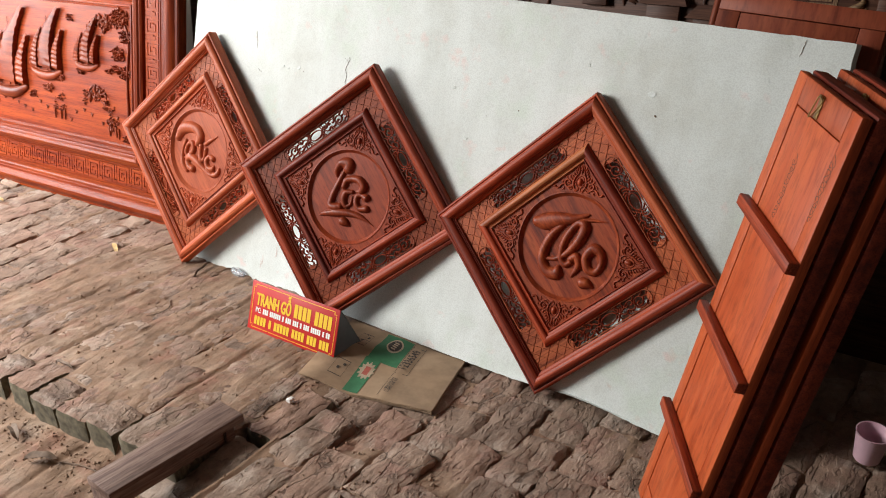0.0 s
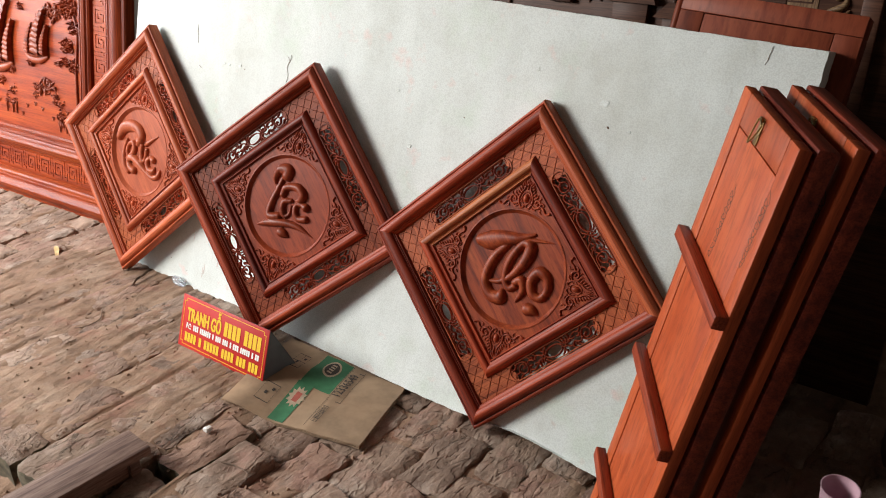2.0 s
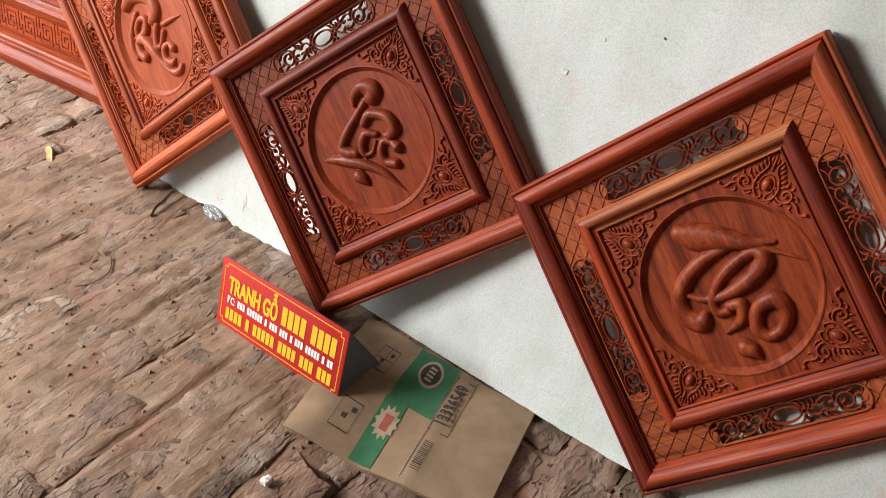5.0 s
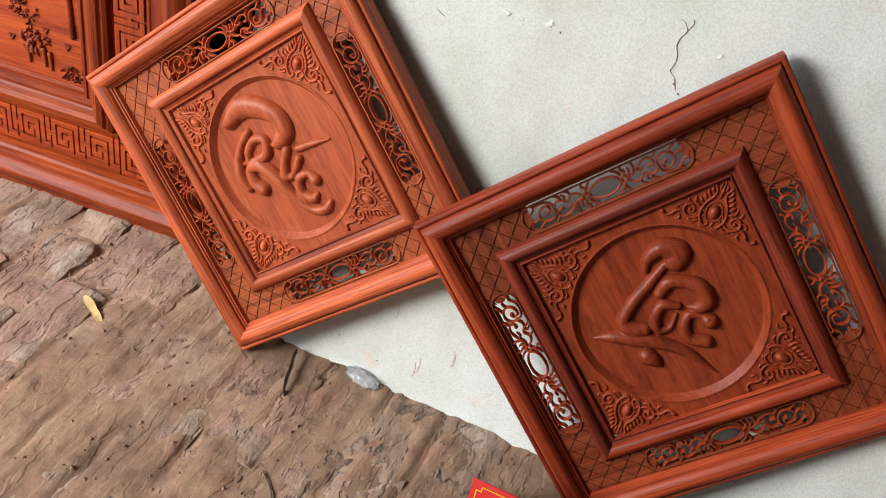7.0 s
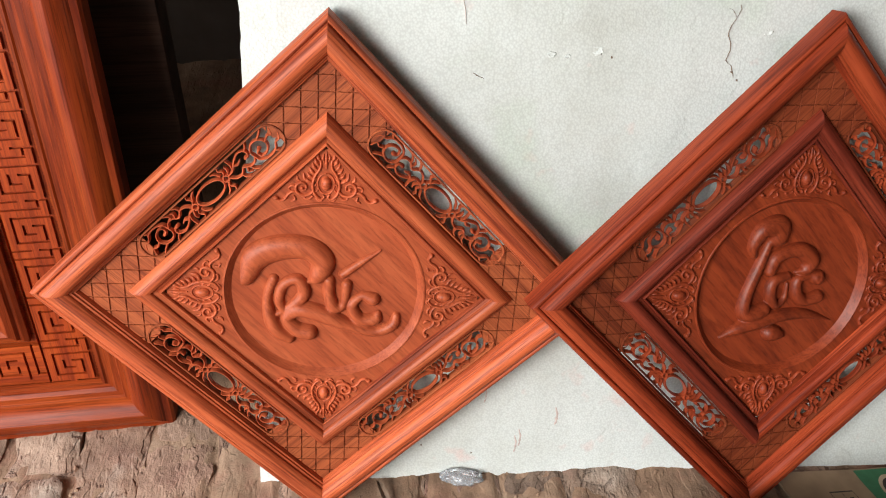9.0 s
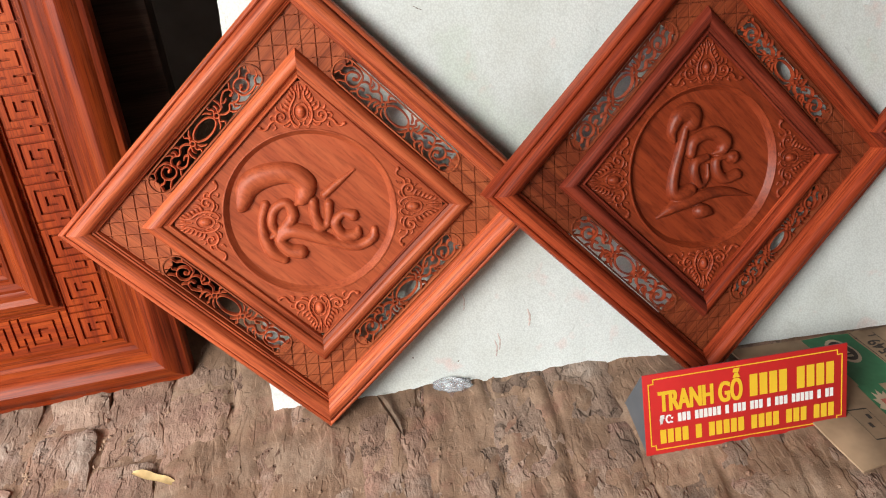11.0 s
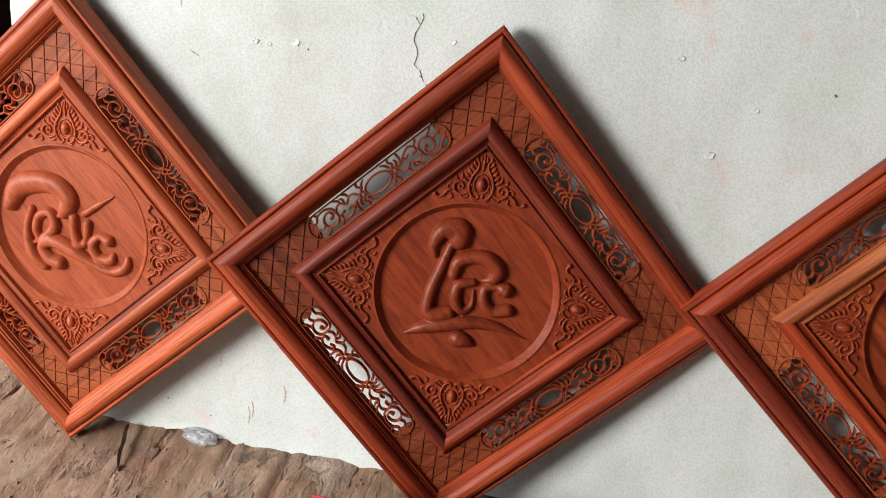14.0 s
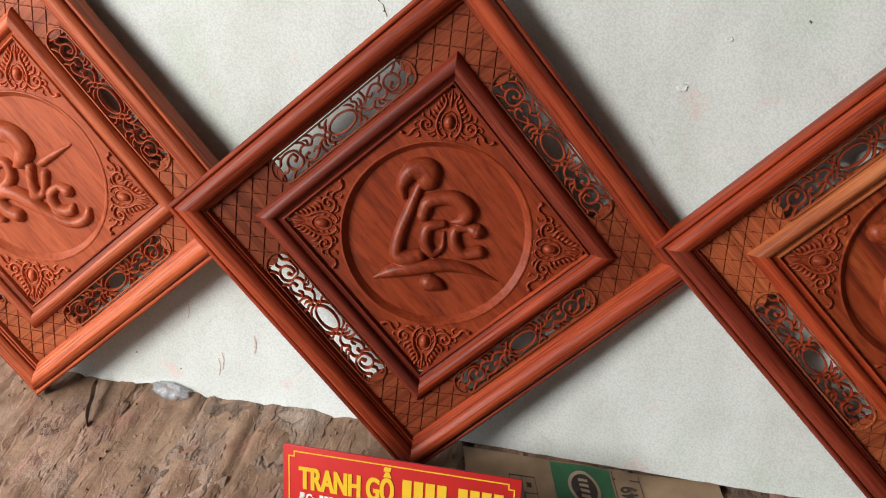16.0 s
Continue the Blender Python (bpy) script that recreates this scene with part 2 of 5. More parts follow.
BRICK = earthy("worn_brick", [(0.34, (0.190, 0.132, 0.095)), (0.5, (0.275, 0.197, 0.143)), (0.66, (0.370, 0.276, 0.207))], (0.285, 0.162, 0.122), (0.425, 0.348, 0.287), 0.018, 20, 0.6, True)
SOIL = earthy("packed_soil", [(0.34, (0.175, 0.106, 0.067)), (0.5, (0.260, 0.163, 0.104)), (0.66, (0.350, 0.236, 0.160))], (0.285, 0.146, 0.100), (0.345, 0.252, 0.180), 0.0075, 14, 0.22, False)


def plain(name, colour, rough=0.6, metal=0.0, vary=0.12, scale=30.0, relief=0.05):
    m, nodes, links, out = material(name)
    n = noise_tex(nodes, links, mapped(nodes, links, (1, 1, 1)), scale, 4)
    r = ramp(nodes, [(0.3, tuple(v * (1 - vary) for v in colour)), (0.7, tuple(min(1, v * (1 + vary)) for v in colour))])
    links.new(n, r.inputs[0])
    links.new(r.outputs[0], out.inputs["Base Color"])
    out.inputs["Roughness"].default_value, out.inputs["Metallic"].default_value = rough, metal
    links.new(bump(nodes, links, n, relief, 0.002), out.inputs["Normal"])
    return m


SIGN_RED = plain("sign_red", (0.52, 0.022, 0.020), 0.38, vary=0.05)
SIGN_YELLOW = plain("sign_yellow", (0.80, 0.50, 0.030), 0.42, vary=0.03)
SIGN_WHITE = plain("sign_white", (0.80, 0.80, 0.76), 0.42, vary=0.03)
SIGN_BACK = plain("sign_back", (0.10, 0.115, 0.13), 0.35, vary=0.1)
CARD = plain("cardboard", (0.320, 0.218, 0.134), 0.85, vary=0.34, scale=9, relief=0.15)
CARD_EDGE = plain("cardboard_edge", (0.24, 0.165, 0.105), 0.9, vary=0.2, scale=90)
CARD_GREEN = plain("print_green", (0.040, 0.165, 0.075), 0.8, vary=0.2)
CARD_RED = plain("print_red", (0.42, 0.11, 0.08), 0.8, vary=0.2)
CARD_INK = plain("print_ink", (0.055, 0.042, 0.034), 0.85, vary=0.3)
CARD_PALE = plain("print_pale", (0.47, 0.37, 0.26), 0.85, vary=0.15)
BRASS = plain("aged_brass", (0.30, 0.20, 0.085), 0.42, metal=1.0, vary=0.3)
LEAF = plain("dry_yellow_leaf", (0.60, 0.43, 0.20), 0.6, vary=0.2, scale=60)
DRY = plain("dry_brown_leaf", (0.165, 0.110, 0.075), 0.75, vary=0.35, scale=60)
STAIN = plain("rusty_stain", (0.60, 0.50, 0.46), 0.7, vary=0.2, scale=60)
PAPER = plain("crumpled_paper", (0.72, 0.70, 0.66), 0.8, vary=0.1)
PLASTER = plain("dark_plaster", (0.105, 0.085, 0.070), 0.9, vary=0.35, scale=4, relief=0.3)
UNSEEN_ROOF = plain("unseen_roof_boards", (0.09, 0.07, 0.055), 0.9, vary=0.3, scale=5, relief=0.3)
CUP = plain("pink_plastic", (0.70, 0.46, 0.54), 0.4, vary=0.08)
STICK = plain("pale_stick", (0.30, 0.19, 0.11), 0.7, vary=0.25)
SCRAWL = plain("dark_ink", (0.06, 0.045, 0.035), 0.7, vary=0.2)
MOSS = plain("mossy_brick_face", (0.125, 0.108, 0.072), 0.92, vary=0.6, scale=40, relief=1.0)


def film_material():
    m, nodes, links, out = material("clear_plastic_film")
    out.inputs["Base Color"].default_value = (0.85, 0.88, 0.92, 1)
    out.inputs["Roughness"].default_value = 0.18
    out.inputs["Transmission Weight"].default_value = 0.75
    n = noise_tex(nodes, links, mapped(nodes, links, (1, 1, 1)), 60, 3)
    links.new(bump(nodes, links, n, 0.4, 0.003), out.inputs["Normal"])
    return m


FILM = film_material()


# ---- building helpers ----
def solid(name, verts, faces, mat, parent=None, label="", m=None, smooth=False, angle=35):
    """A mesh object from vertices and faces; with a parent it is a part of that thing."""
    me = bpy.data.meshes.new(name)
    me.from_pydata([tuple(v) for v in verts], [], faces)
    me.update()
    bm = bmesh.new()
    bm.from_mesh(me)
    bmesh.ops.recalc_face_normals(bm, faces=bm.faces)
    bm.to_mesh(me)
    bm.free()
    if smooth:
        for p in me.polygons:
            p.use_smooth = True
        me.set_sharp_from_angle(angle=radians(angle))
    me.materials.append(mat)
    return placed(name, me, parent, label, m)


def placed(name, me, parent=None, label="", m=None):
    ob = new(name, me)
    if parent is not None:
        ob.parent = parent
    if m is not None:
        ob.matrix_basis = m
    return tagged(ob, label=label)


def part(name, bm, mat, parent, label="", m=None, smooth=True, angle=40):
    me = bpy.data.meshes.new(name)
    bmesh.ops.recalc_face_normals(bm, faces=bm.faces)
    bm.to_mesh(me)
    bm.free()
    if smooth:
        for p in me.polygons:
            p.use_smooth = True
        me.set_sharp_from_angle(angle=radians(angle))
    me.materials.append(mat)
    return placed(name, me, parent, label, m)


def thing(name, m, label, category, group="", kind=""):
    ob = new(name)
    ob.empty_display_size = 0.05
    ob.matrix_basis = m
    return tagged(ob, label, category, group, kind)


def add_box(bm, x0, x1, y0, y1, z0, z1, edge=0.0, m=None):
    vs = bmesh.ops.create_cube(bm, size=1)["verts"]
    for v in vs:
        v.co = ((x0 + x1) / 2 + v.co.x * (x1 - x0), (y0 + y1) / 2 + v.co.y * (y1 - y0), (z0 + z1) / 2 + v.co.z * (z1 - z0))
    if edge:
        es = list({e for v in vs for e in v.link_edges})
        vs = list({v for f in bmesh.ops.bevel(bm, geom=es, offset=edge, segments=2, affect="EDGES", profile=0.5)["faces"] for v in f.verts} | {v for v in vs if v.is_valid})
    if m is not None:
        bmesh.ops.transform(bm, matrix=m, verts=vs)
    return vs


def box(name, x0, x1, y0, y1, z0, z1, mat, parent=None, edge=0.002, label="", m=None):
    bm = bmesh.new()
    add_box(bm, x0, x1, y0, y1, z0, z1, edge)
    return part(name, bm, mat, parent, label, m)


def curve_points(pts, steps=5):
    """A smooth line through points of any dimension."""
    p = [np.array(q, float) for q in pts]
    if len(p) < 3:
        return [p[0] + (p[-1] - p[0]) * k / steps for k in range(steps + 1)]
    loop = np.allclose(p[0], p[-1])
    out = []
    for i in range(len(p) - 1):
        a = p[i - 1] if i else (p[-2] if loop else 2 * p[0] - p[1])
        b, c = p[i], p[i + 1]
        d = p[i + 2] if i + 2 < len(p) else (p[1] if loop else 2 * p[-1] - p[-2])
        for k in range(steps):
            t = k / steps
            out.append(0.5 * (2 * b + (c - a) * t + (2 * a - 5 * b + 4 * c - d) * t * t + (3 * b - a - 3 * c + d) * t ** 3))
    return out + [p[-1]]


def sweep(pts, z=0.0, high=0.8, sides=8, steps=5, foot=0.0):
    """A carved ridge along (x, y, half-width): rounded across, its ends rounded off. Gives vertices and faces."""
    line = curve_points(pts, steps)
    n = len(line)
    verts, faces = [], []
    for i, q in enumerate(line):
        d = line[min(i + 1, n - 1)][:2] - line[max(i - 1, 0)][:2]
        d = d / (np.linalg.norm(d) + 1e-9)
        r = max(q[2], 0.0004)
        for k in range(sides):
            a = math.pi * k / (sides - 1)
            verts.append((q[0] - d[1] * r * math.cos(a), q[1] + d[0] * r * math.cos(a), z - foot + (foot + r * high) * math.sin(a) ** 0.8))
    for end, q, sign in ((0, line[0], -1), (n - 1, line[-1], 1)):
        other = line[1] if end == 0 else line[-2]
        d = q[:2] - other[:2]
        d = d / (np.linalg.norm(d) + 1e-9)
        r, base = max(q[2], 0.0004), len(verts)
        rings = 3
        for j in range(1, rings + 1):
            b = math.pi / 2 * j / rings
            for k in range(sides):
                a = math.pi * k / (sides - 1)
                side = np.array([-d[1], d[0]]) * (1 if sign > 0 else -1) * r * math.cos(a) * math.cos(b)
                verts.append((q[0] + side[0] + d[0] * r * math.sin(b), q[1] + side[1] + d[1] * r * math.sin(b), z - foot + (foot + r * high) * math.sin(a) ** 0.8 * math.cos(b)))
        ring = [end * sides + k for k in range(sides)]
        for j in range(rings):
            nxt = [base + j * sides + k for k in range(sides)]
            faces += [(ring[k], ring[k + 1], nxt[k + 1], nxt[k]) for k in range(sides - 1)]
            ring = nxt
    faces += [(i * sides + k, i * sides + k + 1, (i + 1) * sides + k + 1, (i + 1) * sides + k) for i in range(n - 1) for k in range(sides - 1)]
    return verts, faces


def dome(x, y, rx, ry, high, z=0.0, turn=0.0, sides=12, rings=4):
    """A low rounded boss. Gives vertices and faces."""
    verts, faces = [], []
    c, s = math.cos(turn), math.sin(turn)
    for j in range(rings):
        b = math.pi / 2 * j / rings
        for k in range(sides):
            a = 2 * math.pi * k / sides
            px, py = rx * math.cos(b) * math.cos(a), ry * math.cos(b) * math.sin(a)
            verts.append((x + c * px - s * py, y + s * px + c * py, z + high * math.sin(b)))
    verts.append((x, y, z + high))
    for j in range(rings - 1):
        faces += [(j * sides + k, j * sides + (k + 1) % sides, (j + 1) * sides + (k + 1) % sides, (j + 1) * sides + k) for k in range(sides)]
    faces += [((rings - 1) * sides + k, (rings - 1) * sides + (k + 1) % sides, rings * sides) for k in range(sides)]
    return verts, faces


def merged(pieces):
    verts, faces = [], []
    for v, f in pieces:
        faces += [tuple(i + len(verts) for i in q) for q in f]
        verts += list(v)
    return verts, faces


def rail_mesh(name, half, run, profile, mat):
    """A mitred moulding along the lower side of a frame. half: half the frame's length along x; run: the distance from the
    frame's middle to its lower edge; profile: (inward, height) from the outer edge."""
    n, cuts = len(profile), 9
    verts = [(-(half - d) + 2 * (half - d) * k / (cuts - 1), -(run - d), h) for d, h in profile for k in range(cuts)]
    faces = [(i * cuts + k, i * cuts + k + 1, (i + 1) * cuts + k + 1, (i + 1) * cuts + k) for i in range(n - 1) for k in range(cuts - 1)]
    faces += [tuple(i * cuts for i in range(n)), tuple((i * cuts + cuts - 1) for i in reversed(range(n)))]
    me = bpy.data.meshes.new(name)
    me.from_pydata(verts, [], faces)
    me.update()
    for p in me.polygons:
        p.use_smooth = True
    me.set_sharp_from_angle(angle=radians(32))
    me.materials.append(mat)
    return me


def clipped(poly, x0, x1, y0, y1):
    """A convex polygon cut to a rectangle."""
    for axis, limit, sign in ((0, x0, 1), (0, x1, -1), (1, y0, 1), (1, y1, -1)):
        out = []
        for i, p in enumerate(poly):
            q = poly[i - 1]
            ip, iq = sign * (p[axis] - limit) >= 0, sign * (q[axis] - limit) >= 0
            if ip != iq:
                t = (limit - q[axis]) / (p[axis] - q[axis])
                out.append((q[0] + t * (p[0] - q[0]), q[1] + t * (p[1] - q[1])))
            if ip:
                out.append(p)
        poly = out
        if len(poly) < 3:
            return []
    return poly


def outlined(name, text, size, mat, parent, m, width=None, label="", bold=0.0, height=None):
    """Flat lettering in the built-in font, as a mesh, centred at m; width and height squeeze it to that size."""
    cu = bpy.data.curves.new(name, "FONT")
    cu.body, cu.size, cu.align_x, cu.align_y = text, size, "CENTER", "CENTER"
    cu.offset = size * 0.020
    ob = bpy.data.objects.new(name, cu)
    me = bpy.data.meshes.new_from_object(ob)
    bpy.data.objects.remove(ob)
    xs, ys = [v.co.x for v in me.vertices], [v.co.y for v in me.vertices]
    k = width / (max(xs) - min(xs)) if width else 1.0
    for v in me.vertices:
        v.co.x *= k
        if height:
            v.co.y = (v.co.y - (max(ys) + min(ys)) / 2) * height / (max(ys) - min(ys))
    if bold:
        vs, fs = [v.co.copy() for v in me.vertices], [tuple(p.vertices) for p in me.polygons]
        me = bpy.data.meshes.new(name)
        me.from_pydata([v + Vector((bold * k, 0, 0.00005 * k)) for k in (-1, 0, 1) for v in vs], [], [tuple(i + len(vs) * k for i in f) for k in range(3) for f in fs])
    me.materials.clear()
    me.materials.append(mat)
    return placed(name, me, parent, label, m)


# ---- ground ----
STEP_Y = -0.765


def step_line(x):
    """The ragged front edge of the brick floor; it runs on towards the doorway."""
    return STEP_Y + 0.03 * (x - 0.4) if x < 0.84 else (STEP_Y + 0.22 if x < 0.98 else -1.35)


def ease(t):
    t = min(1.0, max(0.0, t))
    return t * t * (3 - 2 * t)


def sunk(x, y):
    """The paving has settled beyond the sign and along the foot of the board."""
    hollow = 0.027 * ease((x - 0.86) / 0.16) * ease((y + 0.52) / 0.22)
    foot = 0.020 * ease((x - 0.50) / 0.45) * ease((y + 0.11) / 0.11)
    return max(hollow, foot) + 0.004 * ease((y + 0.03) / 0.06)


def brick_columns():
    rnd, x, out = random.Random(5), -1.72, []
    while x < 2.62:
        out.append(x)
        x += 0.1205 * rnd.uniform(0.97, 1.04)
    return out


COLUMNS = brick_columns()


def bare_brick(x, y):
    """0 where trodden earth lies over the bricks, 1 where they lie bare."""
    return max(min(1.0, max(0.0, (x - 0.80) / 0.35 - (y + 0.22) * 1.2)), 0.80 * ease((-0.20 - x) / 0.30))


def soil_height(x, y):
    """Trodden earth: humps, streaks along the bricks and broken furrows over their joints."""
    h = 0.006 * noise.noise((x * 3.1, y * 3.1, 1.0)) + 0.006 * noise.noise((x * 11, y * 7, 4.0))
    h += 0.0050 * noise.noise((x * 30, y * 9, 2.0)) + 0.0030 * (0.25 - abs(noise.noise((x * 60, y * 24, 7.0)))) + 0.0016 * noise.noise((x * 95, y * 80, 3.0))
    xs = x - 0.012 * math.sin(y * 3) + 0.006 * noise.noise((x * 9, y * 14, 9.0))
    k = min(len(COLUMNS) - 1, max(1, int((xs - COLUMNS[0]) / 0.1211) + 1))
    near = min(abs(xs - (COLUMNS[i] + COLUMNS[i - 1]) / 2) for i in range(max(1, k - 2), min(len(COLUMNS), k + 3)))
    open_joint = min(1.0, max(0.0, 0.45 + 2.2 * noise.noise((x * 7, y * 5, 11.0))))
    h -= 0.0085 * math.exp(-(near / 0.007) ** 2) * open_joint
    edge = step_line(x)
    h += 0.0010 - 0.011 * bare_brick(x, y) - 0.007 * ease((edge + 0.17 - y) / 0.08)
    drop = min(1.0, max(0.0, (edge - y + 0.045) / 0.03))
    return h - 0.066 * drop - sunk(x, y)


def ground():
    xs = [-40, -12, -5, -2.2] + list(np.arange(-1.7, 2.4, 0.0075)) + [2.6, 3.0, 4.0, 12, 40]
    ys = [-40, -12, -4, -2.2] + list(np.arange(-1.45, 0.36, 0.0085)) + [0.5, 1.0, 1.6, 6, 40]
    verts = [(x, y, soil_height(x, y)) for y in ys for x in xs]
    n = len(xs)
    faces = [(j * n + i, j * n + i + 1, (j + 1) * n + i + 1, (j + 1) * n + i) for j in range(len(ys) - 1) for i in range(n - 1)]
    me = bpy.data.meshes.new("ground")
    me.from_pydata(verts, [], faces)
    me.update()
    for p in me.polygons:
        p.use_smooth = True
    me.materials.append(SOIL)
    return tagged(new("ground", me), "packed brown earth showing between worn paving bricks", "ground", kind="structure")


GROUND = ground()


# ---- the shed round it, mostly unseen and added to block light ----
def wall(name, x0, x1, y0, y1, z0, z1, mat=PLASTER, label="dark plastered shed wall, mostly out of view, shutting out light"):
    return tagged(box(name, x0, x1, y0, y1, z0, z1, mat, edge=0.0), label, "wall", kind="structure")


# all but the back wall stand out of view to keep stray light off
wall("wall_back", -2.6, 3.6, 1.45, 1.65, -0.2, 2.9)
wall("wall_right", 3.4, 3.6, -2.85, 1.45, -0.2, 2.9)
wall("wall_front", -0.5, 3.4, -2.85, -2.65, -0.2, 2.9)
wall("wall_front_head", -2.4, -0.5, -2.85, -2.65, 2.45, 2.9)
wall("wall_left_back", -2.6, -2.4, 0.1, 1.45, -0.2, 2.9)
wall("wall_left_head", -2.6, -2.4, -2.85, 0.1, 2.45, 2.9)
tagged(box("ceiling", -2.6, 3.6, -2.85, 1.65, 2.9, 3.0, UNSEEN_ROOF, edge=0.0), "dark roof added out of view to block light", "ceiling", kind="structure")


# ---- carved diamond plaques ----
SIDE, INNER, BAND = 0.2845, 0.1925, 0.0480
OUTER_PROFILE = [(0, 0), (0, 0.0285), (0.0010, 0.0310), (0.0030, 0.0327), (0.0055, 0.0330), (0.0075, 0.0320), (0.0082, 0.0292), (0.0092, 0.0292), (0.0096, 0.0335), (0.0115, 0.0375), (0.0155, 0.0410),
                 (0.0205, 0.0428), (0.0260, 0.0425), (0.0310, 0.0402), (0.0345, 0.0365), (0.0362, 0.0340), (0.0366, 0.0300), (0.0395, 0.0290), (0.0402, 0.0262), (0.0425, 0.0255), (0.0445, 0.0190), (0.0450, 0.0120)]
RAISED = -0.0045
INNER_PROFILE = [(0, 0.010), (0, 0.0190), (0.0012, 0.0222), (0.0040, 0.0268), (0.0080, 0.0302), (0.0125, 0.0318), (0.0170, 0.0314), (0.0205, 0.0292), (0.0222, 0.0268),
                 (0.0227, 0.0228), (0.0290, 0.0206), (0.0294, 0.0226), (0.0304, 0.0238), (0.0318, 0.0238), (0.0328, 0.0224), (0.0333, 0.0162)]
SLOT, SLOT_HALF = 0.128, 0.0195
BAND_MID = INNER + BAND / 2 - 0.0007


def lattice_mesh():
    """One pierced strip: an oval between two knots, with scrolls running out to rounded ends."""
    ribs = []
    w = 0.0018
    ring = lambda cx, cy, rx, ry, a0=0, a1=360, n=14, t=w: [(cx + rx * math.cos(radians(a0 + (a1 - a0) * k / n)), cy + ry * math.sin(radians(a0 + (a1 - a0) * k / n)), t) for k in range(n + 1)]  # noqa: E731
    ribs.append(ring(0, 0, 0.0235, 0.0125))
    half = [
        ring(0.030, 0, 0.0042, 0.0042),
        [(0.030, 0.004, w), (0.033, 0.010, w), (0.029, 0.015, w), (0.031, 0.0195, w)],
        [(0.030, -0.004, w), (0.027, -0.010, w), (0.031, -0.015, w), (0.029, -0.0195, w)],
        [(0.034, 0.001, w), (0.044, 0.002, w), (0.054, 0.010, w), (0.066, 0.015, w), (0.075, 0.011, w), (0.075, 0.004, w), (0.069, 0.003, w * 1.5)],
        [(0.034, -0.002, w), (0.041, -0.009, w), (0.050, -0.010, w), (0.058, -0.004, w), (0.066, -0.009, w), (0.074, -0.009, w), (0.080, -0.003, w)],
        [(0.050, -0.010, w), (0.052, -0.016, w), (0.057, -0.0195, w)],
        [(0.044, 0.002, w), (0.047, 0.010, w), (0.046, 0.0195, w)],
        [(0.066, -0.009, w), (0.068, -0.015, w), (0.074, -0.0195, w)],
        ring(0.092, 0.001, 0.0125, 0.0112, 200, -110, 14),
        [(0.0875, -0.009, w), (0.086, -0.003, w), (0.091, 0.000, w * 1.7)],
        [(0.080, -0.003, w), (0.083, -0.012, w), (0.094, -0.0165, w), (0.107, -0.015, w), (0.114, -0.008, w), (0.121, -0.007, w), (0.126, 0.0, w)],
        [(0.075, 0.011, w), (0.081, 0.016, w), (0.083, 0.0195, w)],
        [(0.1045, 0.002, w), (0.112, 0.006, w), (0.118, 0.004, w), (0.121, 0.012, w)],
        [(0.098, 0.011, w), (0.106, 0.015, w), (0.111, 0.019, w)],
        [(0.107, -0.015, w), (0.111, -0.019, w)],
        [(0.050, 0.0065, w), (0.055, 0.0035, w * 1.1), (0.061, 0.0060, w * 0.5)],
        [(0.026, 0.0080, w), (0.0225, 0.0140, w * 1.1), (0.0165, 0.0175, w * 0.6)],
        [(0.026, -0.0080, w), (0.0225, -0.0140, w * 1.1), (0.0165, -0.0175, w * 0.6)],
        [(0.062, -0.0065, w), (0.0600, -0.0125, w), (0.0640, -0.0160, w * 0.6)],
        [(0.036, 0.0020, w), (0.0395, 0.0085, w * 1.1), (0.0385, 0.0135, w * 0.5)],
    ]
    for c in half:
        ribs += [c, [(-x, -y, t) for x, y, t in c]]
    pieces = []
    for c in ribs:
        v, f = sweep(c, 0.0175, 1.1, 6, 4, 0.0065)
        pieces.append((v, f))
    v, f = merged(pieces)
    me = bpy.data.meshes.new("lattice")
    me.from_pydata(v, [], f)
    me.update()
    for p in me.polygons:
        p.use_smooth = True
    me.set_sharp_from_angle(angle=radians(50))
    me.materials.append(CARVED)
    return me


def slot_edge_mesh():
    """The carved rim of the pierced strip: a wall with a raised lip, round-lobed at its ends."""
    n, line = 44, []
    for k in range(n):
        a = 2 * math.pi * k / n
        c, s = math.cos(a), math.sin(a)
        lobe = 1 + 0.02 * math.cos(6 * a)
        x = (SLOT - 0.020) * (1 if c > 0 else -1) + 0.020 * c * lobe if abs(c) > 0.02 else 0
        line.append((x, SLOT_HALF * math.copysign(abs(s) ** 0.75, s)))
    prof = [(0.0, 0.006), (0.0, 0.0195), (0.0006, 0.0206), (0.0024, 0.0206), (0.0030, 0.0188)]
    verts, faces = [], []
    for x, y in line:
        l = math.hypot(x - math.copysign(min(abs(x), SLOT - 0.02), x), y) + 1e-6
        dx, dy = (x - math.copysign(min(abs(x), SLOT - 0.02), x)) / l, y / l
        verts += [(x + dx * d, y + dy * d, h) for d, h in prof]
    p = len(prof)
    for i in range(n):
        j = (i + 1) % n
        faces += [(i * p + k, i * p + k + 1, j * p + k + 1, j * p + k) for k in range(p - 1)]
    me = bpy.data.meshes.new("slot_rim")
    me.from_pydata(verts, [], faces)
    me.update()
    for q in me.polygons:
        q.use_smooth = True
    me.set_sharp_from_angle(angle=radians(40))
    me.materials.append(HATCH)
    return me


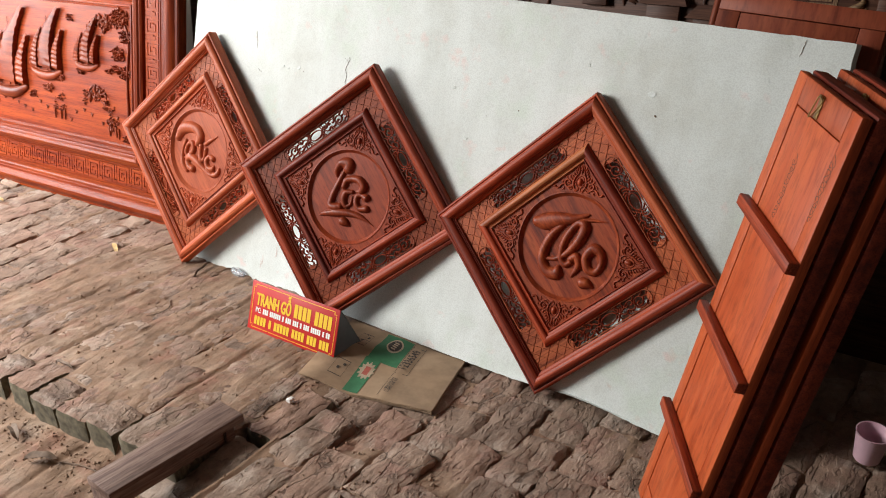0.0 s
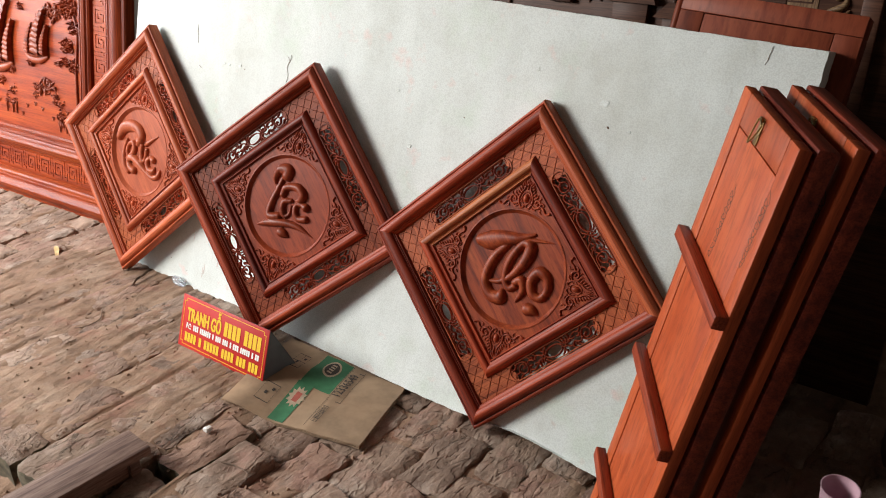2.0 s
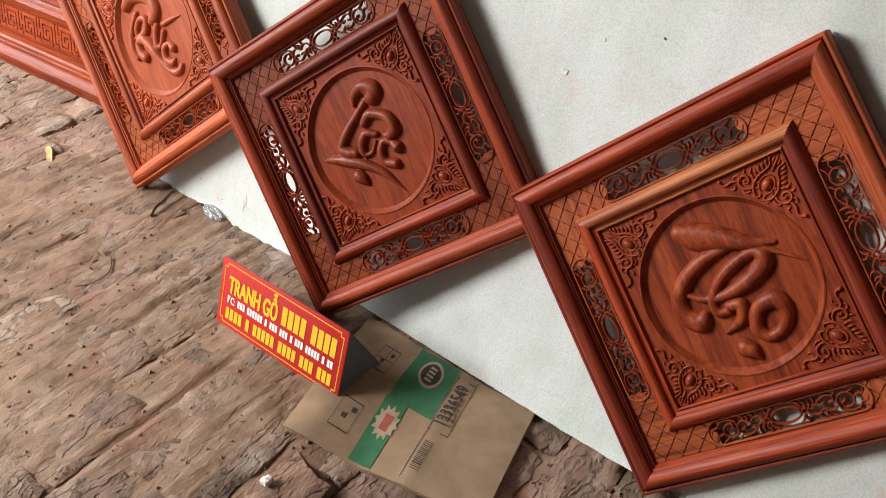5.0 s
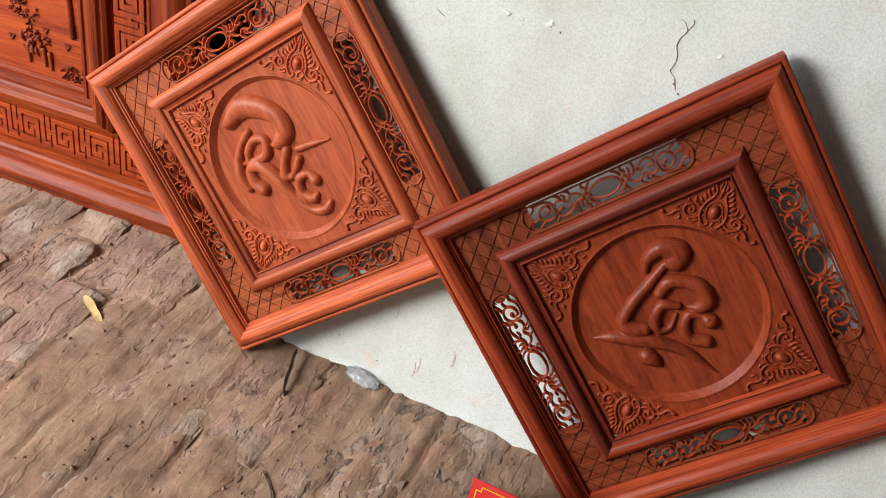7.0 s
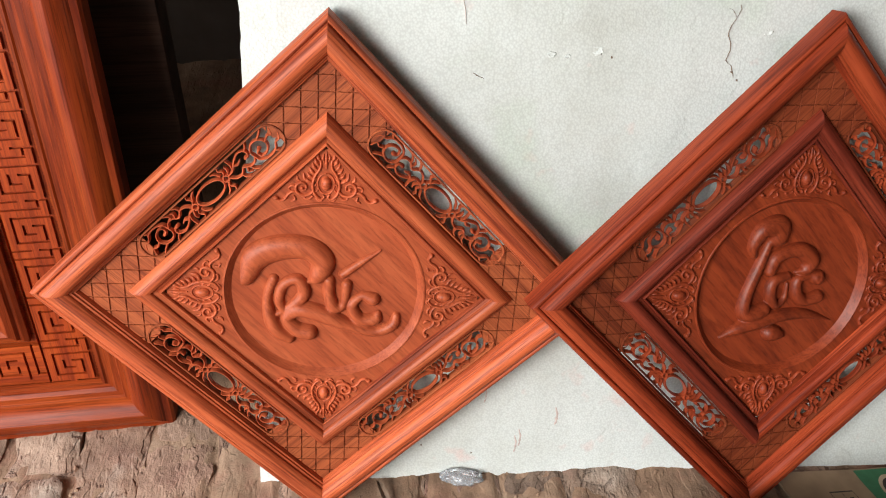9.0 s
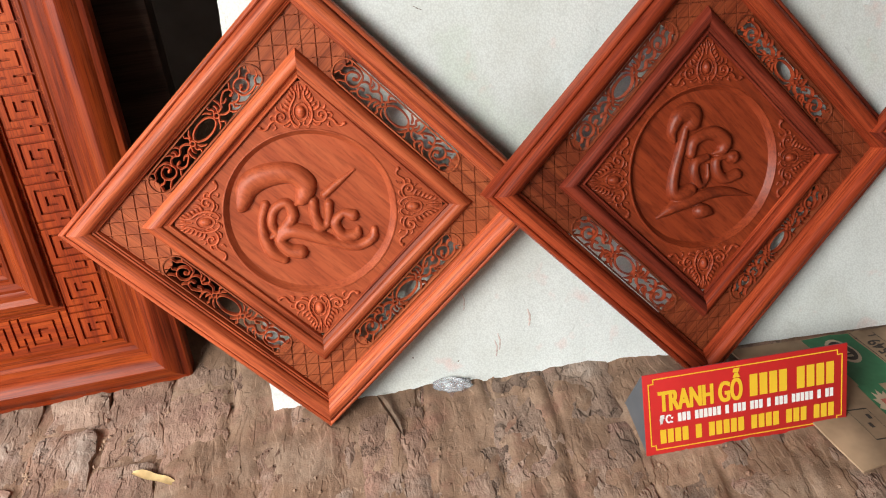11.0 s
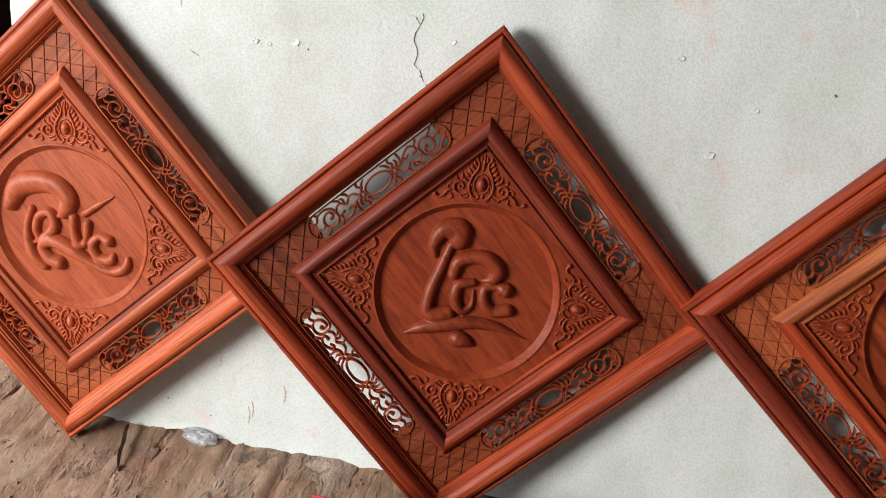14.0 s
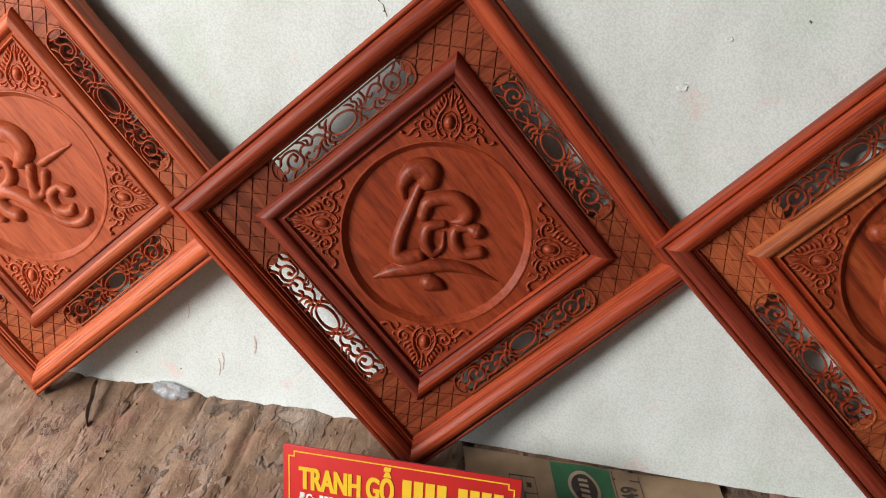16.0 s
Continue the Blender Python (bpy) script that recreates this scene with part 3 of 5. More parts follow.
def hatched_mesh():
    """An L-shaped corner of the band, cut into small lozenges by crossing grooves. The corner lies at (+, +) of the plaque."""
    a, b, end = INNER - 0.001, SIDE - 0.0425, SLOT - 0.012
    cell, gap = 0.0222, 0.0013
    verts, faces = [], []
    rects = [(end, b, a, b), (a, b, end, a)]
    for i in range(-60, 61):
        for j in range(-60, 61):
            x, y = (i + j) * cell / math.sqrt(2) * 1.0, (i - j) * cell / math.sqrt(2) * 1.0
            if not (end - 0.02 < x < b + 0.02 and end - 0.02 < y < b + 0.02):
                continue
            r = (cell - gap) / math.sqrt(2)
            for x0, x1, y0, y1 in rects:
                top = clipped([(x + r, y), (x, y + r), (x - r, y), (x, y - r)], x0, x1, y0, y1)
                keep = [math.hypot(max(0, px - (SLOT - 0.02)), py - BAND_MID) < 0.0235 and px < SLOT + 0.003 for px, py in top]
                keep2 = [math.hypot(max(0, py - (SLOT - 0.02)), px - BAND_MID) < 0.0235 and py < SLOT + 0.003 for px, py in top]
                if len(top) < 3 or all(keep) or all(keep2):
                    continue
                n, base = len(top), len(verts)
                cx, cy = sum(p[0] for p in top) / n, sum(p[1] for p in top) / n
                hi = 0.0182 + 0.0006 * noise.noise((x * 90, y * 90, 0))
                verts += [(px, py, 0.0166) for px, py in top]
                verts += [(cx + (px - cx) * 0.955, cy + (py - cy) * 0.955, hi) for px, py in top]
                faces += [tuple(base + n + k for k in range(n))] + [(base + k, base + (k + 1) % n, base + n + (k + 1) % n, base + n + k) for k in range(n)]
    # small burrs left by the chisel beside the grooves
    burr = random.Random(17)
    for i in range(-30, 31):
        for j in range(-30, 31):
            for du, dv in ((0.5, 0.18), (0.5, -0.30), (0.16, 0.5)):
                p, q = i + du, j + dv
                x, y = (p + q) * cell / math.sqrt(2), (p - q) * cell / math.sqrt(2)
                clear = math.hypot(max(0, x - (SLOT - 0.02)), y - BAND_MID) > 0.027 and math.hypot(max(0, y - (SLOT - 0.02)), x - BAND_MID) > 0.027
                if not clear or not (end < x < b and end < y < b and max(x, y) > a + 0.002) or burr.random() < 0.35:
                    continue
                t, k, w = burr.random() * 6.28, len(verts), 0.0016
                verts += [(x + w * math.cos(t), y + w * math.sin(t), 0.0178), (x + w * math.cos(t + 2.1), y + w * math.sin(t + 2.1), 0.0178), (x + w * math.cos(t + 4.2), y + w * math.sin(t + 4.2), 0.0178), (x, y, 0.0198)]
                faces += [(k, k + 1, k + 3), (k + 1, k + 2, k + 3), (k + 2, k, k + 3)]
    # the bed below the grooves, with the pierced strips left open
    base = len(verts)
    for x0, x1, y0, y1 in [(SLOT - 0.006, b, a, b), (a, b, SLOT - 0.006, a)]:
        k = len(verts)
        verts += [(x0, y0, 0.0158), (x1, y0, 0.0158), (x1, y1, 0.0158), (x0, y1, 0.0158), (x0, y0, 0.006), (x1, y0, 0.006), (x1, y1, 0.006), (x0, y1, 0.006)]
        faces += [(k, k + 1, k + 2, k + 3), (k + 7, k + 6, k + 5, k + 4), (k, k + 4, k + 5, k + 1), (k + 1, k + 5, k + 6, k + 2), (k + 2, k + 6, k + 7, k + 3), (k + 3, k + 7, k + 4, k)]
    me = bpy.data.meshes.new("hatched_corner")
    me.from_pydata(verts, [], faces)
    me.update()
    me.materials.append(HATCH)
    return me


def centre_mesh():
    """The middle board with its sunken disc and the raised ring round it."""
    s, n = INNER - 0.0315, 96
    rings = [(None, 0.0215), (0.1446, 0.0215), (0.1438, 0.0227), (0.1418, 0.0229), (0.1406, 0.0214), (0.1334, 0.0124), (0.1328, 0.0118), (0.08, 0.0118)]
    verts, faces = [], []
    for r, h in rings:
        for k in range(n):
            a = 2 * math.pi * (k + 0.5) / n
            c, d = math.cos(a), math.sin(a)
            q = s / max(abs(c), abs(d)) if r is None else r
            verts.append((q * c, q * d, h))
    verts.append((0, 0, 0.0118))
    for i in range(len(rings) - 1):
        faces += [(i * n + k, i * n + (k + 1) % n, (i + 1) * n + (k + 1) % n, (i + 1) * n + k) for k in range(n)]
    last = (len(rings) - 1) * n
    faces += [(last + k, last + (k + 1) % n, len(verts) - 1) for k in range(n)]
    k = len(verts)
    verts += [(-s, -s, 0.004), (s, -s, 0.004), (s, s, 0.004), (-s, s, 0.004)]
    faces.append((k, k + 3, k + 2, k + 1))
    me = bpy.data.meshes.new("centre_board")
    me.from_pydata(verts, [], faces)
    me.update()
    for p in me.polygons:
        p.use_smooth = True
    me.set_sharp_from_angle(angle=radians(38))
    me.materials.append(DISC)
    return me


def ornament_mesh():
    """A carved spray for one corner: a bud in a lyre-shaped cartouche, volutes and tails to both sides. The corner lies along +y."""
    z, p, up = 0.0208, [], 2.3
    p.append(dome(0, 0.1715, 0.0072, 0.0108, 0.0085, z, 0, 14, 5))
    p.append(sweep([(0.0112 * math.sin(a * 0.4488), 0.1715 + 0.0150 * math.cos(a * 0.4488), 0.0012) for a in range(15)], z, 2.6, 6, 3))
    for sgn in (-1, 1):
        m = lambda pts: [(sgn * x, y, w) for x, y, w in pts]  # noqa: E731
        ridge = lambda pts, h=up, n=4: p.append(sweep(m(pts), z, h, 7, n))  # noqa: E731
        # side of the lyre, its foot curled in and its head curled out
        ridge([(0.0045, 0.1560, 0.0014), (0.0028, 0.1515, 0.0016), (0.0080, 0.1490, 0.0018), (0.0152, 0.1565, 0.0020), (0.0180, 0.1690, 0.0021), (0.0145, 0.1830, 0.0021), (0.0082, 0.1935, 0.0019), (0.0072, 0.2030, 0.0016), (0.0110, 0.2075, 0.0013)])
        # large volute
        ridge([(0.0165, 0.1610, 0.0016), (0.0225, 0.1555, 0.0019), (0.0320, 0.1540, 0.0022), (0.0395, 0.1600, 0.0022), (0.0395, 0.1685, 0.0021), (0.0330, 0.1725, 0.0019), (0.0270, 0.1690, 0.0017), (0.0268, 0.1630, 0.0016), (0.0315, 0.1612, 0.0018)])
        p.append(dome(sgn * 0.0322, 0.1640, 0.0030, 0.0028, 0.0052, z, 0, 10, 3))
        # tail with its rounded end
        ridge([(0.0385, 0.1585, 0.0014), (0.0450, 0.1590, 0.0020), (0.0510, 0.1545, 0.0021), (0.0550, 0.1480, 0.0020), (0.0610, 0.1455, 0.0020), (0.0660, 0.1480, 0.0025)])
        p.append(dome(sgn * 0.0668, 0.1488, 0.0040, 0.0036, 0.0062, z, 0, 12, 4))
        ridge([(0.0400, 0.1670, 0.0014), (0.0455, 0.1680, 0.0018), (0.0495, 0.1640, 0.0014), (0.0480, 0.1610, 0.0012)])
        ridge([(0.0430, 0.1530, 0.0012), (0.0415, 0.1475, 0.0017), (0.0460, 0.1445, 0.0013)])
        # leaves feathering the outside of the lyre
        for k in range(6):
            y0 = 0.1730 + 0.0062 * k
            x0 = 0.0190 - 0.0022 * k
            a = 1.15 - 0.13 * k
            ridge([(x0, y0, 0.0013), (x0 + 0.0060 * math.sin(a), y0 + 0.0060 * math.cos(a), 0.0024), (x0 + 0.0120 * math.sin(a - 0.25), y0 + 0.0105 * math.cos(a - 0.25), 0.0010)], 2.0, 3)
        # and its inside
        for k in range(4):
            y0, a = 0.1590 + 0.0075 * k, 0.9 - 0.15 * k
            x0 = 0.0158 if k in (1, 2) else 0.0140
            ridge([(x0, y0, 0.0009), (x0 - 0.0030 * math.sin(a), y0 + 0.0042 * math.cos(a), 0.0014), (x0 - 0.0042, y0 + 0.0070, 0.0006)], 2.2, 3)
        # small curls under the volute and a leaf above it
        ridge([(0.0180, 0.1530, 0.0013), (0.0225, 0.1490, 0.0017), (0.0280, 0.1490, 0.0016), (0.0290, 0.1520, 0.0013)])
        ridge([(0.0240, 0.1740, 0.0013), (0.0290, 0.1790, 0.0022), (0.0300, 0.1860, 0.0010)], 2.0, 3)
        ridge([(0.0340, 0.1740, 0.0012), (0.0380, 0.1770, 0.0019), (0.0385, 0.1820, 0.0009)], 2.0, 3)
        ridge([(0.0030, 0.2030, 0.0010), (0.0046, 0.2085, 0.0019), (0.0030, 0.2140, 0.0008)], 2.2, 3)
        ridge([(0.0055, 0.1470, 0.0012), (0.0100, 0.1465, 0.0016), (0.0135, 0.1500, 0.0011)], 2.0, 3)
    p.append(sweep([(0, 0.1925, 0.0012), (0, 0.2050, 0.0021), (0, 0.2175, 0.0009)], z, 2.4, 7, 4))
    v, f = merged(p)
    me = bpy.data.meshes.new("corner_ornament")
    me.from_pydata(v, [], f)
    me.update()
    for q in me.polygons:
        q.use_smooth = True
    me.materials.append(CARVED)
    return me


def strokes_phuc():
    """Brush strokes of the carved word: x, y, half-width, in millimetres from the disc's centre."""
    yield [(-112, 21, 13), (-96, 54, 20), (-63, 69, 20), (-25, 69, 18), (-4, 50, 18), (-10, 27, 13), (-21, 17, 5)]
    yield [(-73, 20, 7), (-82, -9, 7), (-80, -40, 10), (-70, -65, 12), (-52, -80, 9)]
    yield [(-74, -42, 3), (-47, -25, 9), (-30, -3, 10), (-39, 19, 9), (-59, 10, 8), (-66, -14, 8), (-60, -31, 7)]
    yield [(-23, -69, 13), (-41, -64, 12), (-55, -45, 10), (-35, -30, 13), (-1, -39, 14), (36, -56, 10), (73, -66, 9), (99, -54, 9), (104, -38, 6)]
    yield [(5, 19, 9), (6, -6, 9), (13, -25, 10), (26, -21, 7), (31, 13, 8)]
    yield [(25, 29, 7), (49, 48, 6), (77, 68, 2)]
    yield [(69, -11, 11), (53, -6, 7), (39, -22, 9), (50, -44, 10), (72, -45, 10), (77, -35, 5)]


def strokes_loc():
    """Brush strokes of the carved word: x, y, half-width, in millimetres from the disc's centre."""
    yield [(-55, 52, 5), (-59, 69, 9), (-47, 93, 14), (-24, 95, 20), (-21, 82, 17)]
    yield [(-33, 71, 7), (-44, 32, 9), (-55, -7, 10), (-56, -37, 12), (-41, -42, 14), (-23, -36, 12)]
    yield [(-23, 27, 10), (-18, 47, 11), (1, 56, 11), (24, 57, 13), (42, 43, 14), (38, 27, 10), (22, 22, 3)]
    yield [(8, 17, 7), (-13, 10, 9), (-16, -11, 10), (-4, -30, 8), (10, -20, 5), (11, 4, 3)]
    yield [(59, 12, 13), (46, 15, 7), (28, 10, 8), (29, -11, 10), (44, -25, 10), (67, -20, 11)]
    yield [(-87, -79, 3), (-59, -65, 11), (-27, -56, 13), (11, -48, 11), (54, -49, 8), (102, -63, 1)]
    yield [(-3, -77, 15), (9, -79, 11), (24, -85, 2)]


def strokes_tho():
    """Brush strokes of the carved word: x, y, half-width, in millimetres from the disc's centre."""
    yield [(-99, 47, 16), (-72, 53, 24), (-36, 66, 19), (4, 76, 12), (39, 93, 4)]
    yield [(30, 78, 6), (59, 82, 4), (92, 85, 1)]
    yield [(-25, 54, 7), (-49, 24, 12), (-64, -14, 13), (-65, -52, 14), (-45, -76, 16), (-19, -76, 17), (-16, -61, 9)]
    yield [(-56, -43, 5), (-27, -37, 7), (2, -15, 10), (28, 26, 14), (35, 62, 15), (17, 67, 10), (-1, 43, 10), (-15, 5, 10), (-14, -33, 9), (1, -47, 9), (16, -37, 8)]
    yield [(14, -29, 10), (29, -20, 12), (38, -42, 10), (25, -72, 4)]
    yield [(70, 11, 15), (54, -15, 12), (64, -43, 12), (86, -47, 10), (99, -24, 10), (92, 3, 12), (70, 11, 15)]
    yield [(60, -82, 16), (72, -81, 12), (89, -88, 2)]


def word_mesh(strokes):
    """The carved word as one smooth relief: rounded brush strokes that melt into one another, upright when the plaque stands on its corner."""
    step, reach, z = 0.00125, 0.118, 0.0117
    axis = np.arange(-reach, reach + step, step)
    gx, gy = np.meshgrid(axis, axis)
    px, py = gx.ravel(), gy.ravel()
    total, low = np.zeros(px.size), np.full(px.size, -1.0)
    for s in strokes:
        line = np.array(curve_points([(x / 1000, y / 1000, w / 1000) for x, y, w in s], 7))
        best = np.full(px.size, -1.0)
        for a, b in zip(line[:-1], line[1:]):
            d = b[:2] - a[:2]
            t = np.clip(((px - a[0]) * d[0] + (py - a[1]) * d[1]) / (d @ d + 1e-12), 0, 1)
            w = np.maximum(a[2] + (b[2] - a[2]) * t, 0.0008)
            k = np.hypot(px - a[0] - d[0] * t, py - a[1] - d[1] * t) / w
            h = np.where(k < 1, np.minimum(0.0150, 0.0012 + w * 1.02) * np.maximum(1 - k ** 2.2, 0) ** 0.62, (1 - k) * w * 1.6)
            best = np.maximum(best, h)
        low = np.maximum(low, best)
        total += np.maximum(best, 0) ** 6
    h = np.where(low > 0, total ** (1 / 6), np.maximum(low, -0.002))
    n = axis.size
    keep = (h > -0.0019).reshape(n, n)
    c, q = math.cos(radians(-45)), math.sin(radians(-45))
    index, verts, faces = {}, [], []
    for j in range(n - 1):
        for i in range(n - 1):
            if keep[j, i] and keep[j, i + 1] and keep[j + 1, i] and keep[j + 1, i + 1]:
                quad = []
                for a in (j * n + i, j * n + i + 1, (j + 1) * n + i + 1, (j + 1) * n + i):
                    if a not in index:
                        index[a] = len(verts)
                        verts.append((c * px[a] - q * py[a], q * px[a] + c * py[a], z + h[a]))
                    quad.append(index[a])
                faces.append(tuple(quad))
    me = bpy.data.meshes.new("carved_word")
    me.from_pydata(verts, [], faces)
    me.update()
    for p in me.polygons:
        p.use_smooth = True
    me.materials.append(DISC)
    return me


LATTICE, SLOT_RIM, HATCHED, CENTRE, ORNAMENT = lattice_mesh(), slot_edge_mesh(), hatched_mesh(), centre_mesh(), ornament_mesh()
RAIL = {w.name: rail_mesh("frame_rail", SIDE, SIDE, OUTER_PROFILE, w) for w in (ROSE, ROSE_DARK, ROSE_PALE, ROSE_LIGHT)}
BEAD = {w.name: rail_mesh("inner_rail", INNER, INNER, INNER_PROFILE, w) for w in (ROSE, ROSE_DARK, ROSE_PALE, ROSE_LIGHT)}


def plaque(middle, right, up, strokes, rails, beads, label, timber=None):
    """rails, beads: the material of the lower right, upper right, upper left and lower left side."""
    r, u = Vector(right).normalized(), Vector(up).normalized()
    u = (u - r * u.dot(r)).normalized()
    z = r.cross(u)
    x, y = (r + u).normalized(), (u - r).normalized()
    o = Vector(middle) - z * 0.021
    m = Matrix(((x.x, y.x, z.x, o.x), (x.y, y.y, z.y, o.y), (x.z, y.z, z.z, o.z), (0, 0, 0, 1)))
    t = thing("carved_plaque", m, label, "wall plaque", "diamond plaques leaning on the foam board")
    # sides in turn: lower right (-y), upper right (+x), upper left (+y), lower left (-x)
    for k in range(4):
        spin = pose(0, 0, 0, 0, 0, 90 * k)
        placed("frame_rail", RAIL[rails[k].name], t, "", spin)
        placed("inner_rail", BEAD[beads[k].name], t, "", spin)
        strip = spin @ pose(0, -BAND_MID, 0)
        placed("lattice", LATTICE, t, "pierced scrollwork strip", strip)
        placed("slot_rim", SLOT_RIM, t, "", strip)
        placed("hatched_corner", HATCHED, t, "cross-hatched corner ground", spin)
        placed("corner_ornament", ORNAMENT, t, "carved leaf and scroll spray", pose(0, 0, RAISED, 0, 0, 90 * k - 45))
    placed("centre_board", CENTRE, t, "square board with a sunken disc", pose(0, 0, RAISED))
    placed("carved_word", word_mesh(strokes), t, "flowing carved lettering in relief", pose(0, 0, RAISED))
    # a plaque with some of its materials replaced
    for ob in t.children if timber else ():
        slot = ob.material_slots[0]
        if slot.material.name in timber:
            slot.link, wood_here = "OBJECT", timber[slot.material.name]
            slot.material = wood_here
    return t


plaque((0.0330, 0.1169, 0.3870), (0.9967, -0.0072, -0.0811), (0.0800, 0.2717, 0.9590), strokes_phuc(),
       (ROSE_LIGHT, ROSE_LIGHT, ROSE_LIGHT, ROSE_LIGHT), (ROSE_LIGHT, ROSE_LIGHT, ROSE_LIGHT, ROSE_LIGHT), "pale reddish rosewood diamond plaque leaning beside the varnished panel",
       {"rosewood_panel": DISC_LIGHT, "rosewood_carving": CARVED_LIGHT, "rosewood_hatched": HATCH_LIGHT})
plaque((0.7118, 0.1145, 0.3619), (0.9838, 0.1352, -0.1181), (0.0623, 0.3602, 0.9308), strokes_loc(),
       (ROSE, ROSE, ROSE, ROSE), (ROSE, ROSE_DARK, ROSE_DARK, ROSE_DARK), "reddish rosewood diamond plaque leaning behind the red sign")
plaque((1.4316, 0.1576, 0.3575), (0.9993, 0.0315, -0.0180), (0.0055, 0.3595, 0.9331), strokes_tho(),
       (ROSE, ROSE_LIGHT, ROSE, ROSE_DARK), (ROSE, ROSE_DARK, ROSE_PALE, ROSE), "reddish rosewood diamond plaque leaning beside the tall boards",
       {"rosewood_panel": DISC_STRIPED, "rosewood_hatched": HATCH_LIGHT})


# ---- foam board ----
def foam_bend(u, v):
    """The board sags back between its foot and its head, past its middle."""
    return Vector((0, 0.030 * math.exp(-((u - 0.52) / 0.28) ** 2) * math.sin(math.pi * v) ** 0.6, 0))


def foam_board():
    """A warped white board, its foot ragged; it leans further back at its far end."""
    bl, br, tr, tl = Vector((-0.105, 0.068, -0.004)), Vector((1.960, 0.024, -0.026)), Vector((1.998, 0.416, 0.889)), Vector((-0.030, 0.305, 0.985))
    nu, nv, thick = 150, 70, 0.048
    verts, faces = [], []
    normal = (br - bl).cross(tl - bl).normalized()

    def spot(u, v):
        p = bl.lerp(br, u).lerp(tl.lerp(tr, u), v)
        p += foam_bend(u, v)
        rag = 0.004 * noise.noise((u * 40, 3, v * 2)) + 0.003 * noise.noise((u * 110, 8, 0))
        notch = 0.012 * math.exp(-((u - 0.145) / 0.018) ** 2) + 0.012 * math.exp(-((u - 0.975) / 0.010) ** 2) + 0.020 * math.exp(-((u - 0.80) / 0.075) ** 2)
        if v == 0:
            p.z += abs(rag) + notch
        if v == 1:
            p.z += 0.35 * rag
        if u in (0, 1):
            p.x += 0.004 * noise.noise((v * 45, u * 9, 2))
        return p - normal * (0.0012 * noise.noise((u * 30, v * 15, 5)))

    for side in (0, 1):
        for j in range(nv + 1):
            for i in range(nu + 1):
                verts.append(spot(i / nu, j / nv) - normal * thick * side)
    w, half = nu + 1, (nu + 1) * (nv + 1)
    for j in range(nv):
        for i in range(nu):
            a = j * w + i
            faces += [(a, a + 1, a + w + 1, a + w), (half + a + w, half + a + w + 1, half + a + 1, half + a)]
    ring = [i for i in range(nu)] + [j * w + nu for j in range(nv)] + [nv * w + i for i in range(nu, 0, -1)] + [j * w for j in range(nv, 0, -1)]
    for a, b in zip(ring, ring[1:] + ring[:1]):
        faces.append((a, half + a, half + b, b))
    ob = solid("foam_board", verts, faces, FOAM, smooth=True, angle=50)
    return tagged(ob, "large white expanded foam board with ragged edges, leaning", "foam board")


FOAM_BOARD = foam_board()


def on_foam(u, v):
    bl, br, tr, tl = Vector((-0.105, 0.068, -0.004)), Vector((1.960, 0.024, -0.026)), Vector((1.998, 0.416, 0.889)), Vector((-0.030, 0.305, 0.985))
    p = bl.lerp(br, u).lerp(tl.lerp(tr, u), v)
    return p + foam_bend(u, v)


def foam_strip(name, line, half, mat, label, lift=0.0012):
    """A thin jagged mark along (u, v) points of the board."""
    rnd, verts, faces = random.Random(len(line)), [], []
    pts = curve_points(line, 4)
    for k, (u, v) in enumerate(pts):
        p = on_foam(u, v) + Vector((0.0012 * (rnd.random() - 0.5), 0, 0))
        w = half * (0.4 + 0.9 * rnd.random()) * (0.35 if k in (0, len(pts) - 1) else 1)
        verts += [p + Vector((-w, -0.0003, 0)), p + Vector((0, -lift, 0.0004)), p + Vector((w, -0.0003, 0))]
    for k in range(len(pts) - 1):
        faces += [(3 * k + j, 3 * k + j + 1, 3 * k + j + 4, 3 * k + j + 3) for j in range(2)]
    return solid(name, verts, faces, mat, FOAM_BOARD, label, smooth=True)


def foam_dent(u, v, size, seed):
    """A small gouge: a raised crumbled lip round a sunken middle."""
    rnd, n, verts, faces = random.Random(seed), 14, [], []
    for r, h in ((1.5, -0.0006), (1.1, 0.0010), (0.75, 0.0008), (0.4, 0.0003)):
        for k in range(n):
            a = 2 * math.pi * k / n
            d = size * r * (0.8 + 0.5 * rnd.random())
            verts.append((d * math.cos(a), 0.7 * d * math.sin(a), h * (0.3 + 1.2 * rnd.random()) if h > 0 else h))
    for j in range(3):
        faces += [(j * n + k, j * n + (k + 1) % n, (j + 1) * n + (k + 1) % n, (j + 1) * n + k) for k in range(n)]
    faces.append(tuple(3 * n + k for k in range(n)))
    m = Matrix.Translation(on_foam(u, v)) @ pose(0, 0, 0, 70, 0, 0)
    return solid("dent", verts, faces, FOAM, FOAM_BOARD, "crumbled gouge in the foam", m, smooth=True)


